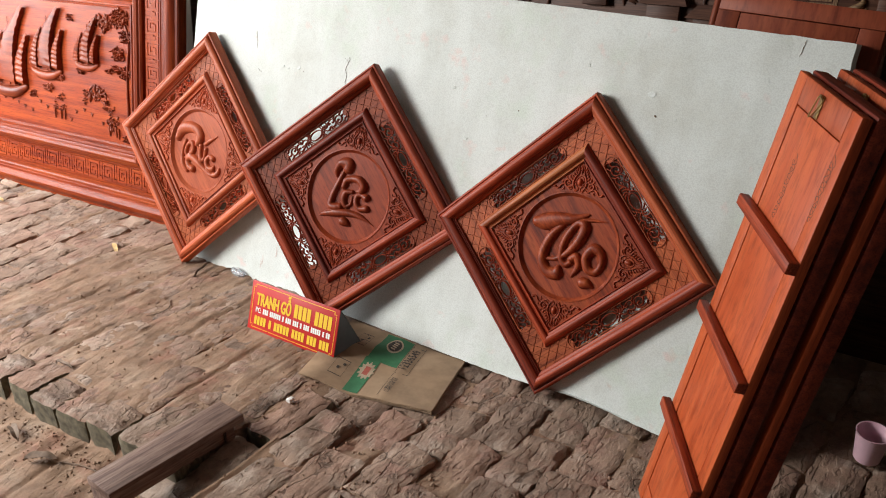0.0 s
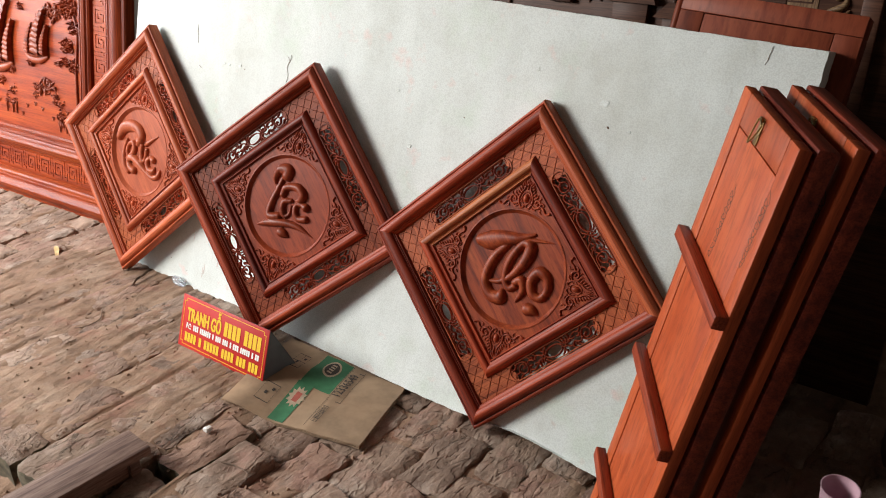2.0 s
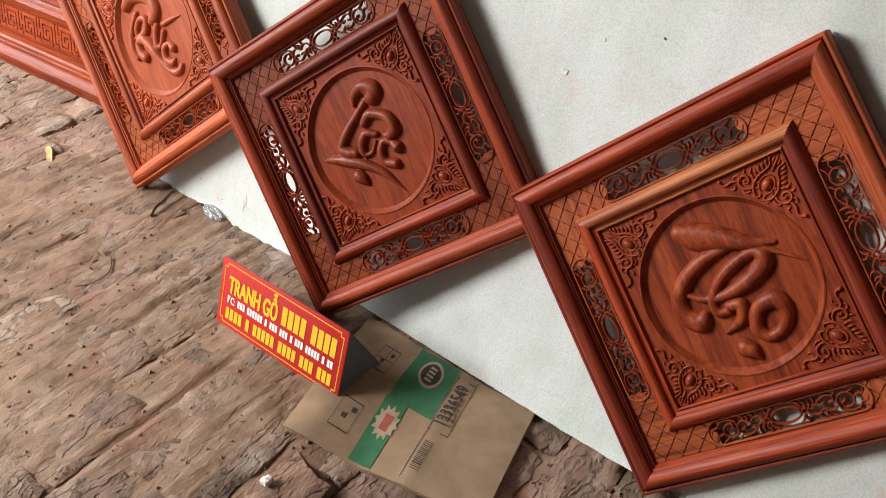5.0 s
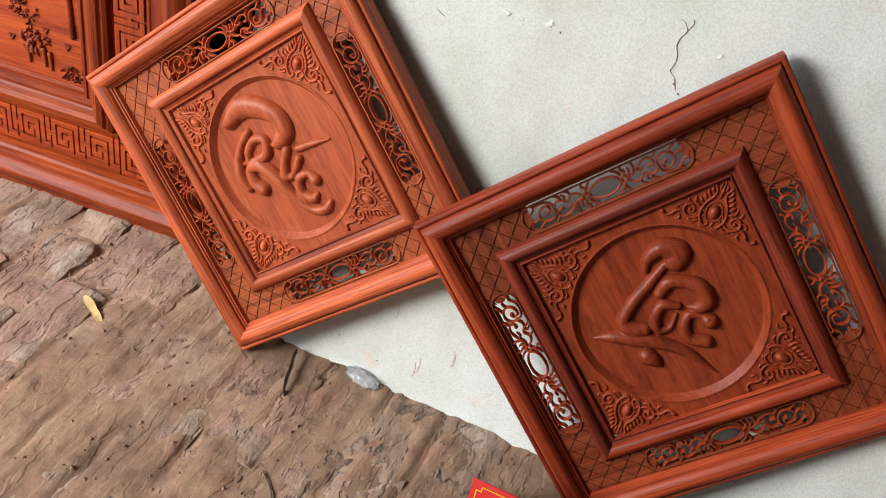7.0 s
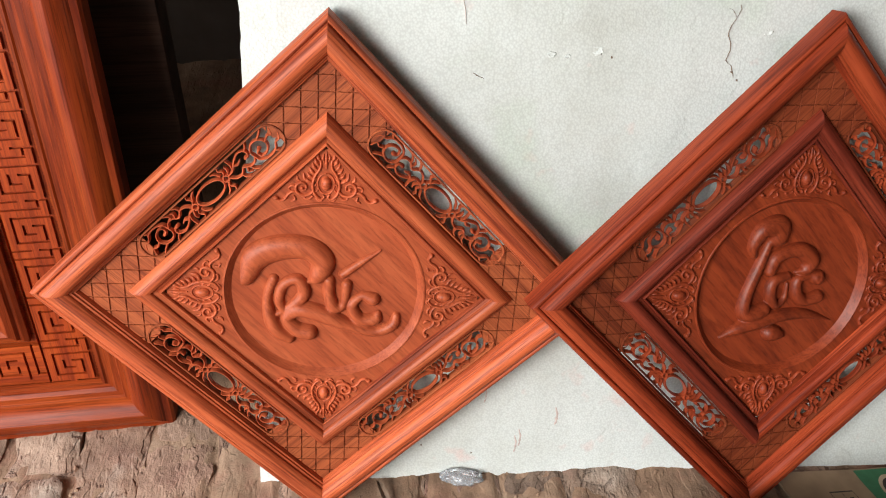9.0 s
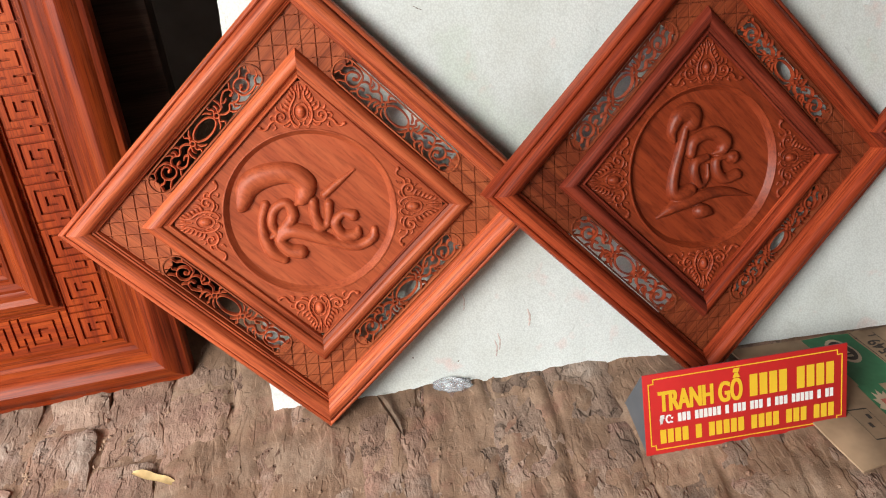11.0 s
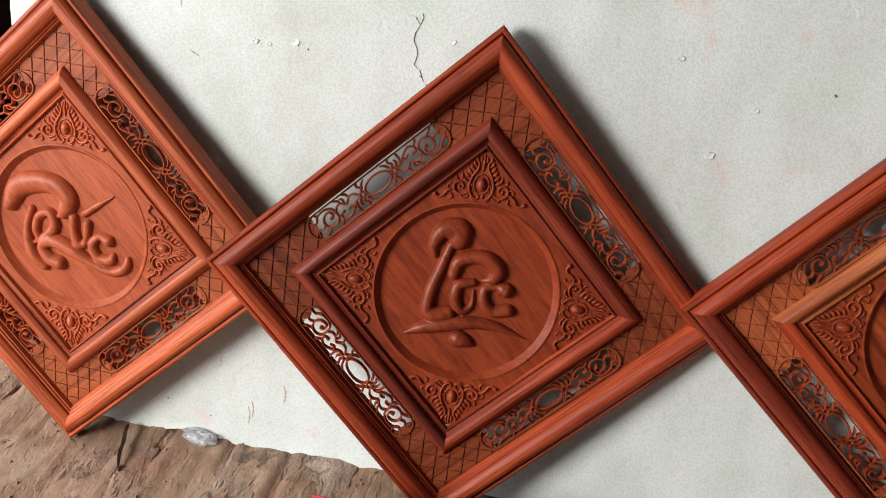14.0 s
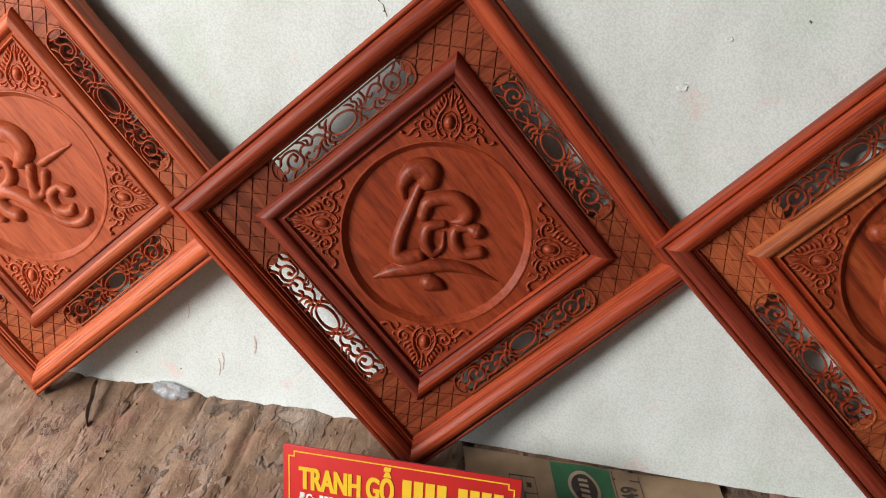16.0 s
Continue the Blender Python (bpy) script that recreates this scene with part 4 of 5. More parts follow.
def foam_marks():
    """Cracks, scratches, gouges and specks on the board, each a shallow mark of its own shape."""
    foam_strip("crack_line", [(0.322, 0.755), (0.3185, 0.735), (0.322, 0.715), (0.3205, 0.697), (0.325, 0.688), (0.328, 0.672)], 0.0007, DRY, "brown hairline crack")
    foam_strip("crack_line", [(0.322, 0.755), (0.319, 0.764), (0.315, 0.768)], 0.0005, DRY, "brown hairline crack")
    foam_strip("crack_line", [(0.322, 0.755), (0.324, 0.764), (0.323, 0.772)], 0.0005, DRY, "brown hairline crack")
    foam_strip("scratch", [(0.148, 0.690), (0.152, 0.685), (0.155, 0.682)], 0.0014, DRY, "short dark scratch")
    foam_strip("scratch", [(0.137, 0.807), (0.139, 0.780), (0.141, 0.754)], 0.0006, STAIN, "faint brown scratch")
    foam_strip("crack_line", [(0.9480, 0.995), (0.9470, 0.972), (0.9450, 0.955)], 0.0006, CARD_EDGE, "thin crack at the upper edge")
    for u, v, w in ((0.205, 0.063, 0.003), (0.236, 0.115, 0.004), (0.208, 0.075, 0.003), (0.177, 0.165, 0.002)):
        foam_strip("stain", [(u, v - 0.016), (u + 0.001, v), (u - 0.001, v + 0.018)], w * 0.6, STAIN, "rusty rub mark", 0.0007)
    for k, (u, v, size) in enumerate(((0.199, 0.712, 0.004), (0.229, 0.716, 0.007), (0.346, 0.734, 0.005), (0.508, 0.739, 0.004), (0.540, 0.604, 0.006), (0.210, 0.709, 0.003), (0.826, 0.765, 0.003), (0.565, 0.676, 0.004), (0.45, 0.83, 0.004), (0.70, 0.86, 0.004), (0.40, 0.90, 0.003), (0.790, 0.815, 0.008))):
        foam_dent(u, v, size, k)
    rnd = random.Random(5)
    for u, v, size in ((0.240, 0.706, 0.002), (0.614, 0.709, 0.0025), (0.801, 0.764, 0.004), (0.326, 0.680, 0.002), (0.331, 0.668, 0.002), (0.129, 0.069, 0.002), (0.17, 0.049, 0.002), (0.78, 0.30, 0.002)):
        vs, fs = dome(0, 0, size, size * 0.6, 0.0012, 0, rnd.random() * 3, 8, 2)
        solid("speck", vs, fs, DRY, FOAM_BOARD, "", Matrix.Translation(on_foam(u, v) + Vector((0, -0.0006, 0))) @ pose(0, 0, 0, 72, 0, 0), smooth=True)


foam_marks()


# ---- varnished carved panel ----
def panel_rail(name, length, profile, mat, parent, m, label=""):
    """A moulding with mitred ends, running along local x from 0 to length, inward along y."""
    n, cuts = len(profile), 2
    verts = [(d + (length - 2 * d) * k, d, h) for d, h in profile for k in range(cuts)]
    faces = [(i * 2, i * 2 + 1, i * 2 + 3, i * 2 + 2) for i in range(n - 1)]
    faces += [tuple(i * 2 for i in range(n)), tuple(i * 2 + 1 for i in reversed(range(n)))]
    return solid(name, verts, faces, mat, parent, label, m, smooth=True, angle=30)


FRET = ["############", "#.......#...", "#.#####.#.##", "#.#...#.#.#.", "#.#.#.#.#.#.", "..#.#...#.#.", "#.#.###.#.#.", "#.#.....#.#.", "#.#######.#.", "#.........#.", "############"]


def fret_strip(length, parent, m, mat, narrow=0.0042, wide=0.0108, name="fret_band"):
    """A band of key pattern cut with narrow grooves. It runs along local x, its height along y."""
    sizes_y = [narrow if j % 2 == 0 else wide for j in range(len(FRET))]
    cols = max(1, int(length / ((narrow + wide) * 6) + 0.5)) * 12
    k = length / (cols / 2 * (narrow + wide))
    sizes_x = [(narrow if i % 2 == 0 else wide) * k for i in range(cols)]
    xs, ys = np.concatenate([[0], np.cumsum(sizes_x)]), np.concatenate([[0], np.cumsum(sizes_y)])
    high = lambda i, j: 0.0 if not (0 <= i < cols and 0 <= j < len(FRET)) else (-0.0060 if FRET[j][i % 12] == "#" else 0.0)  # noqa: E731
    verts, faces = [], []

    def quad(*p):
        b = len(verts)
        verts.extend(p)
        faces.append((b, b + 1, b + 2, b + 3))

    for j in range(len(FRET)):
        for i in range(cols):
            h = high(i, j)
            x0, x1, y0, y1 = xs[i], xs[i + 1], ys[j], ys[j + 1]
            quad((x0, y0, h), (x1, y0, h), (x1, y1, h), (x0, y1, h))
            if high(i + 1, j) != h:
                g = high(i + 1, j)
                quad((x1, y0, h), (x1, y0, g), (x1, y1, g), (x1, y1, h))
            if high(i, j + 1) != h:
                g = high(i, j + 1)
                quad((x0, y1, h), (x1, y1, h), (x1, y1, g), (x0, y1, g))
    me = bpy.data.meshes.new(name)
    me.from_pydata(verts, [], faces)
    me.update()
    me.materials.append(mat)
    return placed(name, me, parent, "key-fret band cut with narrow grooves", m), float(ys[-1])


def relief(name, pieces, parent, mat=None, label=""):
    v, f = merged(pieces)
    return solid(name, v, f, mat or VARNISH_CARVED, parent, label, smooth=True, angle=60)


def rough_clump(cx, cy, size, n, seed, z, high=0.012, flat=0.7):
    rnd, out = random.Random(seed), []
    for _ in range(n):
        a, d = rnd.random() * 6.28, size * math.sqrt(rnd.random())
        s = size * (0.16 + 0.14 * rnd.random())
        px, py, t, h = cx + d * math.cos(a), cy + flat * d * math.sin(a), rnd.random() * 6.28, high * (0.5 + 0.6 * rnd.random())
        c, e = math.cos(t), math.sin(t)
        out.append(sweep([(px - s * c, py - s * e, s * 0.16), (px - 0.2 * s * e, py + 0.2 * s * c, s * 0.40), (px + s * c, py + s * e, s * 0.10)], z, 1.4, 6, 3, foot=0.0))
        if rnd.random() < 0.5:
            out.append(dome(px, py, s * 0.5, s * 0.4, h, z, t, 7, 2))
    return out


def sail(x, y, wide, high, z, bend=0.3, ribs=9):
    """One bellied sail with its battens: a crescent that leans over, its lee edge standing off the board."""
    verts, faces, nu = [], [], 8
    for j in range(ribs * 2 + 1):
        t = j / (ribs * 2)
        w = wide * (1 - 0.86 * t ** 1.7)
        off = bend * wide * (1.5 * t * t - 0.25 * math.sin(math.pi * t))
        for i in range(nu):
            s = min(1.0, i / (nu - 2))
            lift = 0.004 + 0.020 * math.sin(1.9 * s) * (1 - 0.4 * t) + (0.0036 if j % 2 else 0)
            verts.append((x + off + (s - 0.5) * w, y + high * t + 0.04 * high * math.sin(s * 3.1), z if i == nu - 1 else z + lift))
    for j in range(ribs * 2):
        faces += [(j * nu + i, j * nu + i + 1, (j + 1) * nu + i + 1, (j + 1) * nu + i) for i in range(nu - 1)]
    return verts, faces


def boat(x, y, s, z):
    hull = [sweep([(x - 0.070 * s, y + 0.010 * s, 0.006 * s), (x - 0.03 * s, y - 0.004 * s, 0.013 * s), (x + 0.03 * s, y - 0.004 * s, 0.013 * s), (x + 0.075 * s, y + 0.014 * s, 0.007 * s)], z, 0.9),
            sweep([(x - 0.060 * s, y + 0.020 * s, 0.002), (x, y + 0.010 * s, 0.002), (x + 0.07 * s, y + 0.024 * s, 0.002)], z + 0.006, 1.2)]
    mast = [sweep([(x + d * s, y, 0.0022), (x + d * s, y + h * s, 0.0014)], z, 1.4) for d, h in ((-0.032, 0.12), (0.006, 0.175), (0.045, 0.10))]
    return hull + mast, [sail(x - 0.050 * s, y + 0.018 * s, 0.056 * s, 0.120 * s, z, 0.50), sail(x - 0.002 * s, y + 0.016 * s, 0.098 * s, 0.185 * s, z, 0.52), sail(x + 0.052 * s, y + 0.020 * s, 0.056 * s, 0.118 * s, z, 0.45)]


def varnished_panel():
    corner, along, lean = Vector((-0.266, 0.196, -0.010)), Vector((-1, -0.055, 0)).normalized(), radians(12)
    back = Vector((0, 0, 1)).cross(-along).normalized()
    up = (Vector((0, 0, 1)) * math.cos(lean) + back * math.sin(lean)).normalized()
    wide, tall = 1.75, 1.085
    x = -along
    z = x.cross(up)
    o = corner + along * wide - z * 0.042
    m = Matrix(((x.x, up.x, z.x, o.x), (x.y, up.y, z.y, o.y), (x.z, up.z, z.z, o.z), (0, 0, 0, 1)))
    t = thing("carved_landscape_panel", m, "glossy red-orange varnished wooden panel carved with sailing boats, leaning", "carved panel")
    outer = [(0, 0), (0, 0.034), (0.004, 0.040), (0.014, 0.042), (0.018, 0.047), (0.030, 0.056), (0.044, 0.058), (0.056, 0.052), (0.064, 0.044), (0.066, 0.040), (0.074, 0.040), (0.077, 0.036), (0.086, 0.036), (0.092, 0.031), (0.100, 0.031), (0.103, 0.034), (0.108, 0.034), (0.110, 0.028)]
    inner = [(0, 0.02), (0, 0.034), (0.006, 0.040), (0.010, 0.041), (0.014, 0.048), (0.024, 0.052), (0.034, 0.048), (0.040, 0.040), (0.046, 0.037), (0.049, 0.031), (0.060, 0.029), (0.062, 0.033), (0.068, 0.033), (0.070, 0.026), (0.078, 0.024), (0.079, 0.018)]
    gap = 0.203
    for a, profile, inset, name in ((0, outer, 0, "frame_rail"), (1, inner, gap, "inner_rail")):
        w, h = wide - 2 * inset, tall - 2 * inset
        for length, mm in ((w, pose(inset, inset, 0)), (h, pose(wide - inset, inset, 0, 0, 0, 90)), (w, pose(wide - inset, tall - inset, 0, 0, 0, 180)), (h, pose(inset, tall - inset, 0, 0, 0, 270))):
            panel_rail(name, length, profile, VARNISH, t, mm)
    box("backing", 0.03, wide - 0.03, 0.03, tall - 0.03, 0.002, 0.0215, VARNISH, t, 0.0)
    lo, width = 0.1090, 0.0850
    for length, mm in ((wide - 2 * lo - width, pose(lo, lo + 0.006, 0.0285)), (tall - 2 * lo, pose(wide - lo - 0.006, lo, 0.0285, 0, 0, 90)), (wide - 2 * lo - width, pose(wide - lo - width, tall - lo - 0.006, 0.0285, 0, 0, 180)), (tall - 2 * lo, pose(lo + 0.006, tall - lo, 0.0285, 0, 0, 270))):
        fret_strip(length, t, mm, VARNISH)
    # relief picture
    z0 = 0.0235
    right, foot, head = wide - 0.285, 0.285, tall - 0.285
    for px, py, s in ((wide - 0.550, 0.563, 0.95), (wide - 0.815, 0.508, 1.35), (wide - 1.085, 0.415, 1.75), (wide - 1.42, 0.55, 1.2)):
        hull, sails = boat(px, py, s, z0)
        b = relief("sailing_boat", hull, t, None, "carved boat with ribbed sails")
        for sl in sails:
            v, f = sl
            solid("sail", v, f, VARNISH_CARVED, b, "ribbed sail", smooth=True, angle=30)
    rnd = random.Random(3)
    for px, py, s, n in ((wide - 0.345, 0.765, 0.050, 46), (wide - 0.42, 0.740, 0.034, 26), (wide - 0.31, 0.70, 0.036, 30), (wide - 0.355, 0.63, 0.040, 34), (wide - 0.32, 0.56, 0.034, 26), (wide - 0.38, 0.575, 0.022, 14)):
        relief("tree_foliage", rough_clump(px, py, s, n * 3 // 2, rnd.randrange(999), z0, 0.019), t, None, "carved clustered foliage")
    relief("tree_trunk", [sweep([(right - 0.012, foot + 0.10, 0.006), (right - 0.018, foot + 0.25, 0.005), (right - 0.006, foot + 0.4, 0.005), (right - 0.03, head - 0.05, 0.004)], z0, 1.2)], t)
    for px, py, s, n in ((right - 0.30, foot + 0.26, 0.022, 14), (right - 0.44, foot + 0.22, 0.026, 16), (right - 0.13, foot + 0.27, 0.020, 12), (right - 0.36, head - 0.05, 0.022, 12), (right - 0.52, foot + 0.17, 0.030, 18), (right - 0.62, foot + 0.13, 0.026, 16),
                         (right - 0.17, head - 0.06, 0.05, 20), (right - 0.80, foot + 0.20, 0.03, 16), (right - 0.02, foot + 0.02, 0.025, 18)):
        relief("rock", rough_clump(px, py, s * 1.15, n * 3 // 2, rnd.randrange(999), z0, 0.015, 0.5), t, None, "carved rocks and bushes")
    for px, py, w, h in ((wide - 0.715, 0.40, 0.030, 0.065), (wide - 0.76, 0.38, 0.020, 0.05), (wide - 0.395, 0.352, 0.050, 0.034), (wide - 0.49, 0.46, 0.066, 0.040), (wide - 0.40, 0.40, 0.022, 0.045), (wide - 0.56, 0.44, 0.026, 0.040), (wide - 0.43, 0.42, 0.03, 0.03)):
        relief("raised_motif", rough_clump(px, py, w * 0.85, 22, rnd.randrange(999), z0, 0.013, h / w * 0.9), t, None, "worn rounded carved motif")
    for px, py in ((wide - 0.415, 0.305), (wide - 0.375, 0.305), (wide - 0.36, 0.30), (wide - 0.725, 0.335), (wide - 0.70, 0.335), (wide - 0.765, 0.335)):
        relief("raised_motif", [sweep([(px, py + 0.035, 0.005), (px + 0.002, py, 0.003)], z0, 1.2)], t)
    tufts = []
    for k in range(20):
        px, py = right - 0.04 - 0.05 * k + 0.02 * rnd.random(), foot + 0.03 + 0.07 * rnd.random()
        tufts += [sweep([(px, py, 0.0022), (px + d, py + 0.012, 0.0010)], z0, 1.3, steps=2) for d in (-0.008, -0.003, 0.003, 0.008)]
    relief("grass_tufts", tufts, t, None, "carved tufts of grass")
    relief("wheel", [sweep([(right - 0.155 + 0.018 * math.cos(a * 0.45), foot + 0.165 + 0.018 * math.sin(a * 0.45), 0.0022) for a in range(15)], z0 + 0.008, 1.3)], t)
    return t


varnished_panel()


# ---- red table sign ----
def axes(o, x, up):
    x, up = Vector(x).normalized(), Vector(up)
    up = (up - x * up.dot(x)).normalized()
    z = x.cross(up)
    return Matrix(((x.x, up.x, z.x, o[0]), (x.y, up.y, z.y, o[1]), (x.z, up.z, z.z, o[2]), (0, 0, 0, 1)))


def bars(parent, mat, x0, x1, y0, y1, words, m, seed):
    """Rows of plain upright bars, grouped as words."""
    total = sum(words) + (len(words) - 1) * 0.8
    step, at = (x1 - x0) / total, x0
    w = step * 0.40
    me = bpy.data.meshes.new("printed_bar")
    me.from_pydata([(-w, y0, 0), (w, y0, 0), (w, y1, 0), (-w, y1, 0)], [], [(0, 1, 2, 3)])
    me.materials.append(mat)
    for n in words:
        for k in range(n):
            placed("printed_bar", me, parent, "", m @ pose(at + step * (k + 0.5), 0, 0))
        at += step * (n + 0.8)


def table_sign():
    wide, tall = 0.352, 0.150
    m = axes((0.529, -0.1815, 0.0), (1, -0.003, 0), (0.0, 0.050, 0.140))
    t = thing("table_sign", m, "folded red table sign with yellow and white lettering, standing on bricks", "sign")
    box("front_plate", 0, wide, 0, tall, -0.003, 0.0, SIGN_RED, t, 0.0008)
    # the back plate falls from the top edge to the floor behind
    top = Vector((0, tall, -0.003))
    foot = m.inverted() @ Vector((0.529, -0.058, 0.0))
    verts = [(0, top.y, top.z), (wide, top.y, top.z), (wide, foot.y, foot.z), (0, foot.y, foot.z), (0.001, top.y - 0.004, top.z), (wide - 0.001, top.y - 0.004, top.z), (wide - 0.001, foot.y, foot.z + 0.004), (0.001, foot.y, foot.z + 0.004)]
    solid("back_plate", verts, [(0, 1, 2, 3), (7, 6, 5, 4), (0, 4, 5, 1), (1, 5, 6, 2), (2, 6, 7, 3), (3, 7, 4, 0)], SIGN_BACK, t, "dark grey back plate")
    for x in (0.002, wide - 0.002):
        verts = [(x - 0.001, 0.002, -0.003), (x - 0.001, top.y - 0.003, top.z), (x - 0.001, foot.y, foot.z + 0.003), (x + 0.001, 0.002, -0.003), (x + 0.001, top.y - 0.003, top.z), (x + 0.001, foot.y, foot.z + 0.003)]
        solid("side_gusset", verts, [(0, 1, 2), (5, 4, 3), (0, 3, 4, 1), (1, 4, 5, 2), (2, 5, 3, 0)], SIGN_BACK, t, "dark grey triangular side")
    a, w, c = 0.0085, 0.0018, 0.010
    bm = bmesh.new()
    for x0, x1, y0, y1 in ((a + c, wide - a - c, a, a + w), (a + c, wide - a - c, tall - a - w, tall - a), (a, a + w, a + c, tall - a - c), (wide - a - w, wide - a, a + c, tall - a - c)):
        add_box(bm, x0, x1, y0, y1, 0.0, 0.0005)
    for cx, cy, s, r in ((a, a, 1, 1), (wide - a, a, -1, 1), (a, tall - a, 1, -1), (wide - a, tall - a, -1, -1)):
        add_box(bm, min(cx + s * (c - w), cx + s * c), max(cx + s * (c - w), cx + s * c), min(cy, cy + r * c), max(cy, cy + r * c), 0.0, 0.0005)
        add_box(bm, min(cx, cx + s * c), max(cx, cx + s * c), min(cy + r * (c - w), cy + r * c), max(cy + r * (c - w), cy + r * c), 0.0, 0.0006)
    part("border_line", bm, SIGN_YELLOW, t, "thin yellow border with notched corners", smooth=False)
    flat = pose(0, 0, 0.0009)
    outlined("lettering", "TRANH G\u1ed6", 0.064, SIGN_YELLOW, t, pose(0.0975, 0.1085, 0.0009), 0.143, bold=0.0011, height=0.059)
    bars(t, SIGN_YELLOW, 0.180, 0.330, 0.0815, 0.122, (4, 4), flat, 1)
    outlined("lettering", "\u0110C:", 0.026, SIGN_WHITE, t, pose(0.0370, 0.0650, 0.0009), 0.022, bold=0.0006, height=0.017)
    bars(t, SIGN_WHITE, 0.056, 0.328, 0.057, 0.073, (3, 6, 1, 3, 3, 1, 3, 5, 1, 2), flat, 2)
    bars(t, SIGN_YELLOW, 0.024, 0.330, 0.020, 0.046, (4, 1, 5, 4, 3, 3), flat, 3)
    return t


table_sign()


# ---- flattened carton ----
def carton():
    """A flattened box: two thin layers, its free corner lifting a little."""
    fl, fr, br, bl = Vector((0.851, -0.291, 0)), Vector((1.245, -0.207, 0)), Vector((1.178, 0.045, 0)), Vector((0.765, 0.035, 0))
    t = thing("flattened_carton", Matrix.Identity(4), "flattened brown cardboard carton with a green printed stripe, lying on bricks", "cardboard")

    def spot(u, v, lift):
        p = fl.lerp(fr, u).lerp(bl.lerp(br, u), v)
        crease = 0.006 * math.exp(-((u - 0.62) / 0.03) ** 2)
        return Vector((p.x, p.y, lift - sunk(p.x, p.y) - 0.004 + crease * 0.5 + 0.004 * u * (1 - v) + 0.003 * noise.noise((u * 4, v * 4, 0))))

    def sheet(name, lift, thick, u0, u1, mat, label=""):
        nu, nv, verts, faces = 30, 12, [], []
        for side in (0, 1):
            for j in range(nv + 1):
                for i in range(nu + 1):
                    u = u0 + (u1 - u0) * i / nu
                    v = j / nv + (0.012 * noise.noise((u * 14, 2, lift * 90)) if j == 0 else 0)
                    verts.append(spot(u, v, lift + thick * (1 - side)))
        w, half = nu + 1, (nu + 1) * (nv + 1)
        for j in range(nv):
            for i in range(nu):
                a = j * w + i
                faces += [(a, a + 1, a + w + 1, a + w), (half + a + w, half + a + w + 1, half + a + 1, half + a)]
        ring = list(range(nu)) + [j * w + nu for j in range(nv)] + [nv * w + i for i in range(nu, 0, -1)] + [j * w for j in range(nv, 0, -1)]
        faces += [(a, half + a, half + b, b) for a, b in zip(ring, ring[1:] + ring[:1])]
        return solid(name, verts, faces, mat, t, label, smooth=True, angle=40)

    sheet("lower_layer", 0.004, 0.004, 0.30, 1.0, CARD_EDGE)
    sheet("upper_layer", 0.010, 0.004, 0.0, 1.0, CARD)

    def print_patch(name, u0, u1, v0, v1, mat, lift=0.0008, label="", nu=10, nv=8):
        verts = [spot(u0 + (u1 - u0) * i / nu, v0 + (v1 - v0) * j / nv, 0.0143 + lift) for j in range(nv + 1) for i in range(nu + 1)]
        faces = [(j * (nu + 1) + i, j * (nu + 1) + i + 1, (j + 1) * (nu + 1) + i + 1, (j + 1) * (nu + 1) + i) for j in range(nv) for i in range(nu)]
        return solid(name, verts, faces, mat, t, label, smooth=True)

    def print_blob(name, u, v, ru, rv, mat, lift, spikes=0, n=24):
        verts = [spot(u, v, 0.0143 + lift)]
        for k in range(n):
            a = 2 * math.pi * k / n
            r = 1 - (0.3 * (k % 2) if spikes else 0)
            verts.append(spot(u + ru * r * math.cos(a), v + rv * r * math.sin(a), 0.0143 + lift))
        return solid(name, verts, [(0, k + 1, (k + 1) % n + 1) for k in range(n)], mat, t)

    print_patch("green_stripe", 0.335, 0.448, 0.015, 0.52, CARD_GREEN, label="faded green printed stripe")
    print_patch("green_stripe", 0.345, 0.578, 0.52, 0.99, CARD_GREEN, label="faded green printed stripe")
    print_blob("logo_patch", 0.462, 0.83, 0.062, 0.120, CARD_PALE, 0.0012)
    print_blob("logo_patch", 0.462, 0.83, 0.050, 0.096, CARD_INK, 0.0016)
    for k in range(4):
        print_patch("logo_bar", 0.444, 0.480, 0.765 + 0.036 * k, 0.785 + 0.036 * k, CARD_PALE, 0.002, nu=2, nv=1)
    print_blob("star_patch", 0.400, 0.345, 0.062, 0.135, CARD_PALE, 0.0012, 1)
    print_patch("star_mark", 0.380, 0.420, 0.285, 0.405, CARD_RED, 0.0016, nu=2, nv=2)
    # ruled box with the number, a bar code and small ruled marks
    for u0, u1, v0, v1 in ((0.585, 0.588, 0.05, 0.99), (0.687, 0.690, 0.455, 0.97), (0.585, 0.69, 0.452, 0.460), (0.585, 0.69, 0.93, 0.94),
                           (0.170, 0.172, 0.62, 0.86), (0.270, 0.272, 0.62, 0.86), (0.17, 0.27, 0.62, 0.628), (0.17, 0.27, 0.852, 0.86), (0.17, 0.27, 0.735, 0.742), (0.219, 0.221, 0.62, 0.86),
                           (0.170, 0.172, 0.14, 0.36), (0.270, 0.272, 0.14, 0.36), (0.17, 0.27, 0.14, 0.148), (0.17, 0.27, 0.352, 0.36)):
        print_patch("ruled_line", u0, u1, v0, v1, CARD_INK, 0.0008, nu=1, nv=4)
    for u, v in ((0.205, 0.70), (0.235, 0.78), (0.205, 0.22), (0.235, 0.28)):
        print_patch("printed_mark", u, u + 0.018, v, v + 0.035, CARD_INK, 0.0008, nu=1, nv=1)
    rnd = random.Random(8)
    v = 0.13
